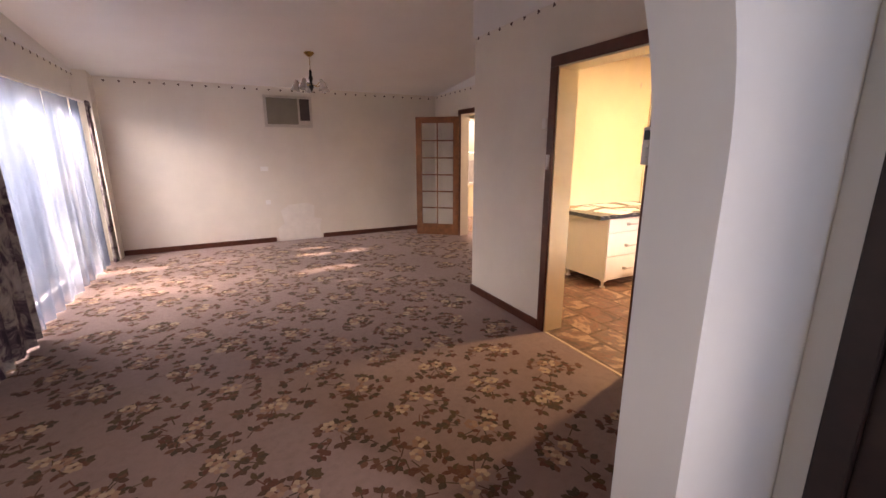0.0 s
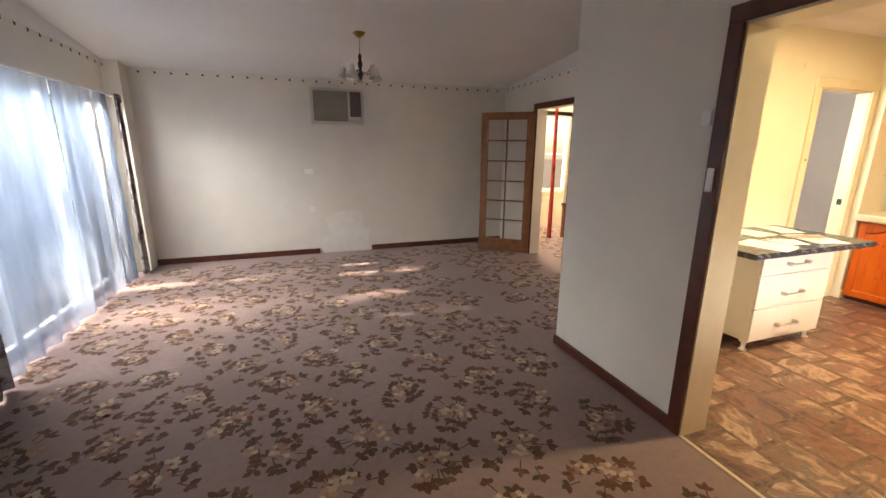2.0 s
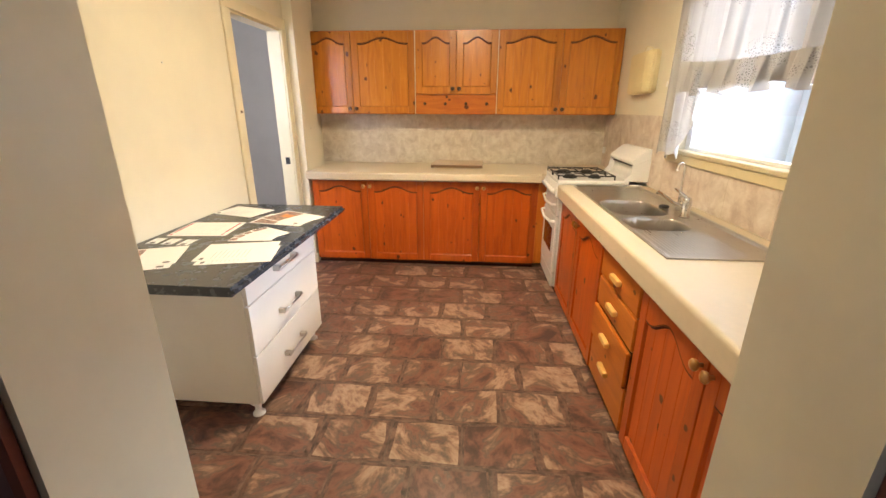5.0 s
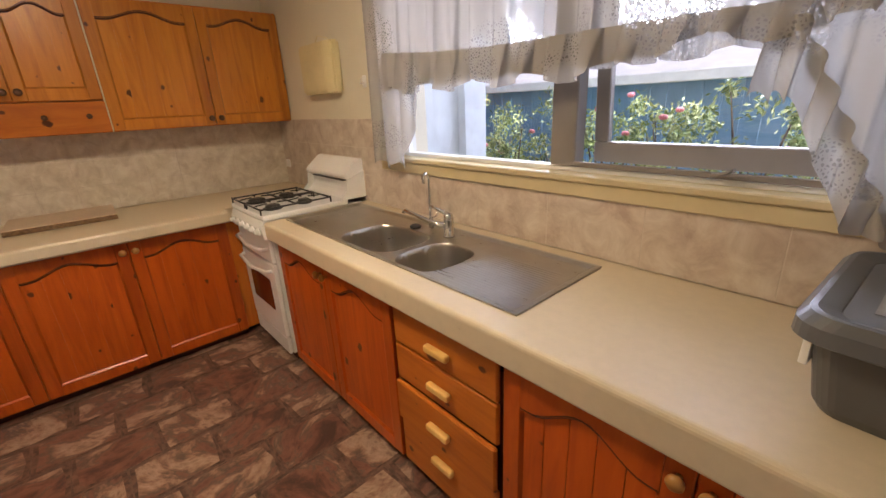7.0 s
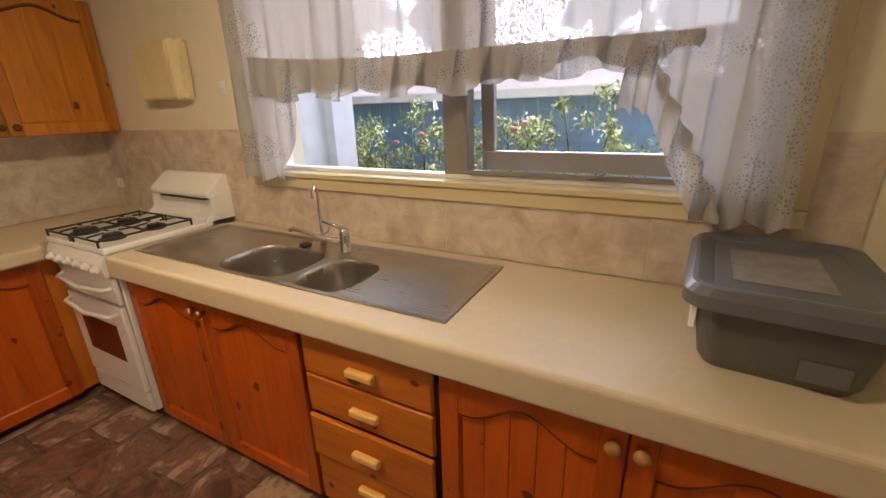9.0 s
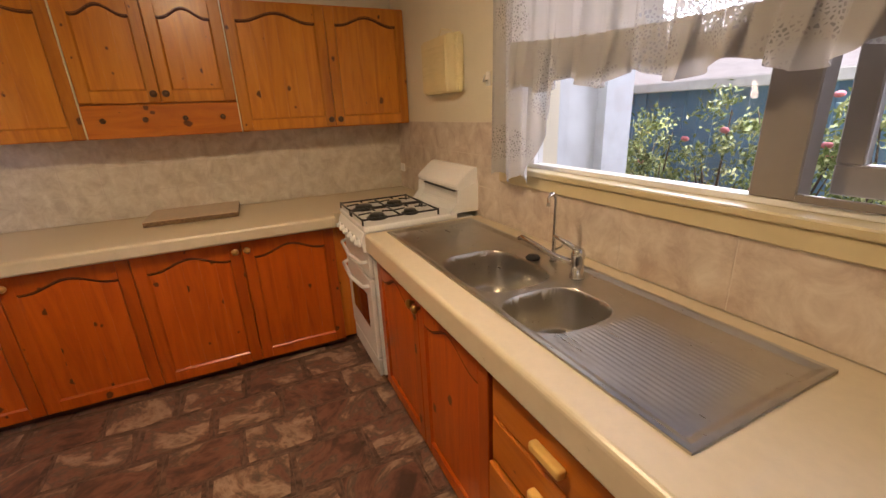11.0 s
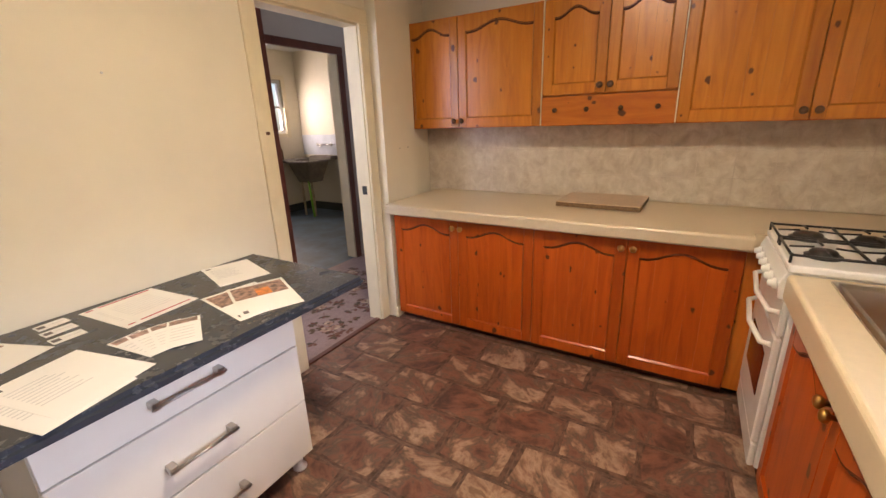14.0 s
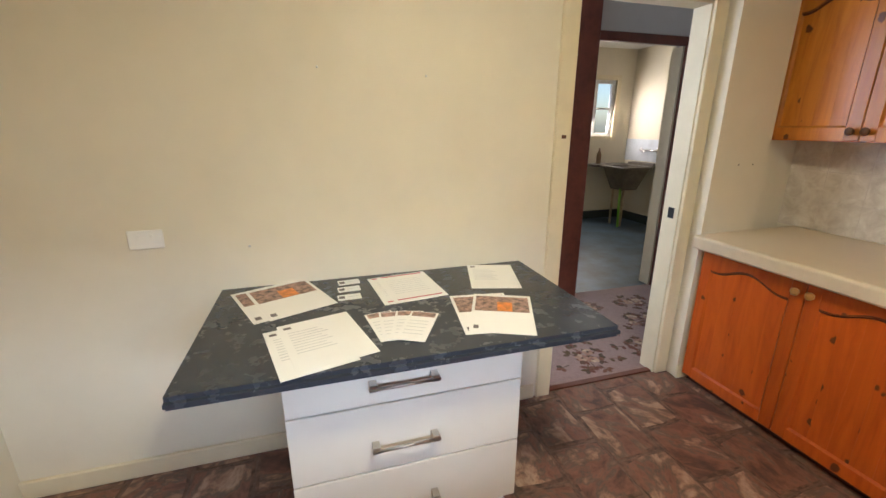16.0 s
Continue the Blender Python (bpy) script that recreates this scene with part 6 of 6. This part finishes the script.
def build_outside():
    structure("ground", M["ground"], -60, 60, -60, 60, -0.5, -0.3, "dry garden soil around the house")
    # neighbour's shed in blue steel with a white gutter
    e = thing("shed", pose(0, -3.6, -0.35), "blue steel-clad shed with a white gutter beyond the window", "shed")
    t = bmesh.new()
    x = -5.0
    while x < 12.0:
        B(x, x + 0.16, -0.02, 0.0, 0, 1.95, 0.0, t)
        B(x + 0.16, x + 0.2, -0.02, 0.018, 0, 1.95, 0.0, t)
        x += 0.2
    part("wall", t, M["shed"], e)
    t = bmesh.new()
    prism([(-3.5, 3.1), (0.25, 2.03), (0.25, 2.06), (-3.5, 3.14)], -5.0, 12.0, t, "x")
    part("roof", t, M["roof_white"], e)
    part("gutter", B(-5.0, 12.0, 0.2, 0.33, 1.93, 2.05, 0.01), M["roof_white"], e, "white steel gutter")
    # added backdrop in fence form, so the sheer curtain looks blue
    e = thing("blue_backdrop_fence", pose(-8.9, 5.0, -0.3), "added blue backdrop behind the garden trees, shaped like a steel fence", "fence")
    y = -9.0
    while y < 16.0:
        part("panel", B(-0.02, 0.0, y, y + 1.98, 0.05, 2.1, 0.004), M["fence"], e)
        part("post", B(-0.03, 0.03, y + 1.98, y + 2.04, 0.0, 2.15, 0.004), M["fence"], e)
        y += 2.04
    # white return wall of the house beside the window
    structure("wall_outside", M["render_white"], 3.2, 3.4, -0.45, 0.47, -0.3, 2.7, "white rendered wall outside the window")
    structure("wall_outside", M["render_white"], 3.12, 3.42, -0.7, -0.45, -0.3, 2.7, "white post at the end of the rendered wall")

    # small gaps in the foliage through which the sun reaches the carpet
    gaps = ((-1.12, 6.39, 0.42, 0.045), (-1.21, 5.96, 0.42, 0.05), (-0.61, 5.96, 0.30, 0.06), (-1.08, 5.17, 0.50, 0.055), (-1.48, 5.06, 0.25, 0.02),
            (-2.03, 6.32, 0.42, 0.035), (-2.47, 6.16, 0.45, 0.035), (-3.30, 6.15, 0.70, 0.05), (-1.1, 4.51, 0.10, 0.02))

    def open_to_sun(x, y, z):
        k = z / SUN_DIR.z
        fx, fy = x - SUN_DIR.x * k, y - SUN_DIR.y * k
        return any(((fx - a) / (0.5 * l + 0.10)) ** 2 + ((fy - b) / (w + 0.10)) ** 2 < 1 for a, b, l, w in gaps)

    def bush(name, cx, cy, z0, rx, ry, h, n, rng, leaf, label, flowers=0):
        e = thing(name, pose(cx, cy, z0), label, "bush" if h < 3 else "tree", "garden bushes" if h < 3 else "garden trees")
        t = bmesh.new()
        for i in range(7 if h < 3 else 9):
            a = rng.uniform(0, 6.28)
            r = rng.uniform(0.3, 0.9)
            zt = h * rng.uniform(0.55, 0.95)
            b0 = h * (0.0 if h < 3 else 0.3)
            tube([(0, 0, b0), (rx * 0.3 * r * math.cos(a), ry * 0.3 * r * math.sin(a), b0 + (zt - b0) * 0.5), (rx * r * math.cos(a), ry * r * math.sin(a), zt)], [0.02 * h / 1.5, 0.013 * h / 1.5, 0.005], 5, t)
        if h >= 3:
            tube([(0, 0, 0), (0.05, 0.02, h * 0.3), (0.0, 0.05, h * 0.5)], [0.14, 0.11, 0.07], 8, t)
        part("branch" if h < 3 else "trunk", t, M["bark"], e)
        clumps = []
        for i in range(26 if h < 3 else 24):
            a, u = rng.uniform(0, 6.28), math.sqrt(rng.uniform(0, 1))
            z = h * (rng.uniform(0.12, 1.0) if h < 3 else rng.uniform(0.35, 1.0))
            clumps.append((rx * u * math.cos(a), ry * u * math.sin(a), z, rng.uniform(0.35, 0.8)))
        vs, fs = [], []
        for i in range(n):
            c = clumps[rng.randrange(len(clumps))]
            s = min(rx, ry) * (0.5 if h < 3 else 0.45) * c[3]
            p = Vector((c[0] + rng.gauss(0, s * 0.6), c[1] + rng.gauss(0, s * 0.6), max(0.02, c[2] + rng.gauss(0, s * 0.6))))
            if h > 3 and open_to_sun(cx + p.x, cy + p.y, z0 + p.z):
                continue
            q = Euler((rng.uniform(-1.2, 1.2), rng.uniform(-1.2, 1.2), rng.uniform(0, 6.28))).to_matrix()
            l, w = leaf * rng.uniform(0.6, 1.3), leaf * rng.uniform(0.3, 0.5)
            k = len(vs)
            vs += [p + q @ Vector(o) for o in ((-l / 2, 0, 0), (0, -w / 2, 0.01 * leaf * 5), (l / 2, 0, 0), (0, w / 2, 0.01 * leaf * 5))]
            fs.append((k, k + 1, k + 2, k + 3))
        me = bpy.data.meshes.new("leaves")
        me.from_pydata(vs, [], fs)
        me.materials.append(M["leaf"])
        o = new("leaves", me)
        o.parent = e
        tagged(o, kind="stuff")
        for i in range(flowers):
            c = clumps[rng.randrange(len(clumps))]
            part("rose", lathe([(0.01, 0), (0.035, 0.01), (0.04, 0.03), (0.025, 0.045), (0, 0.04)], 7, None, pose(c[0] + rng.uniform(-.1, .1), c[1] + 0.15, c[2] + rng.uniform(0, 0.2), rng.uniform(-40, 40))), M["pink_petal"], e, "pink rose")
    rng = random.Random(7)
    x = -2.6
    while x < 7.0:
        hh = rng.uniform(1.55, 1.95) if x > 1.2 else rng.uniform(1.2, 1.6)
        bush("rose_bush", x, -2.4 + rng.uniform(-0.2, 0.2), -0.3, 0.42, 0.35, hh, 1900, rng, 0.07, "sunlit rose bush with pale green leaves and pink flowers", 5)
        x += rng.uniform(0.55, 0.75)
    for cx, cy, rx, hh in ((-6.6, 2.4, 1.5, 3.8), (-7.4, 4.6, 1.5, 4.2), (-7.0, 7.2, 1.4, 4.0), (-6.7, 9.6, 1.5, 4.1), (-7.3, 12.2, 1.6, 4.3), (-6.9, 15.0, 1.6, 4.2)):
        bush("garden_tree", cx, cy, -0.3, rx, rx, hh, 19000, rng, 0.18, "leafy garden tree outside the living room window")


M = build_materials()
build_light()
build_structure()
build_cabinets()
build_fillers()
build_counters()
build_stove()
build_island()
build_windows()
build_living()
build_tub()
build_laundry()
build_outside()
build_splash()
build_sprays()
build_floor_tiles()
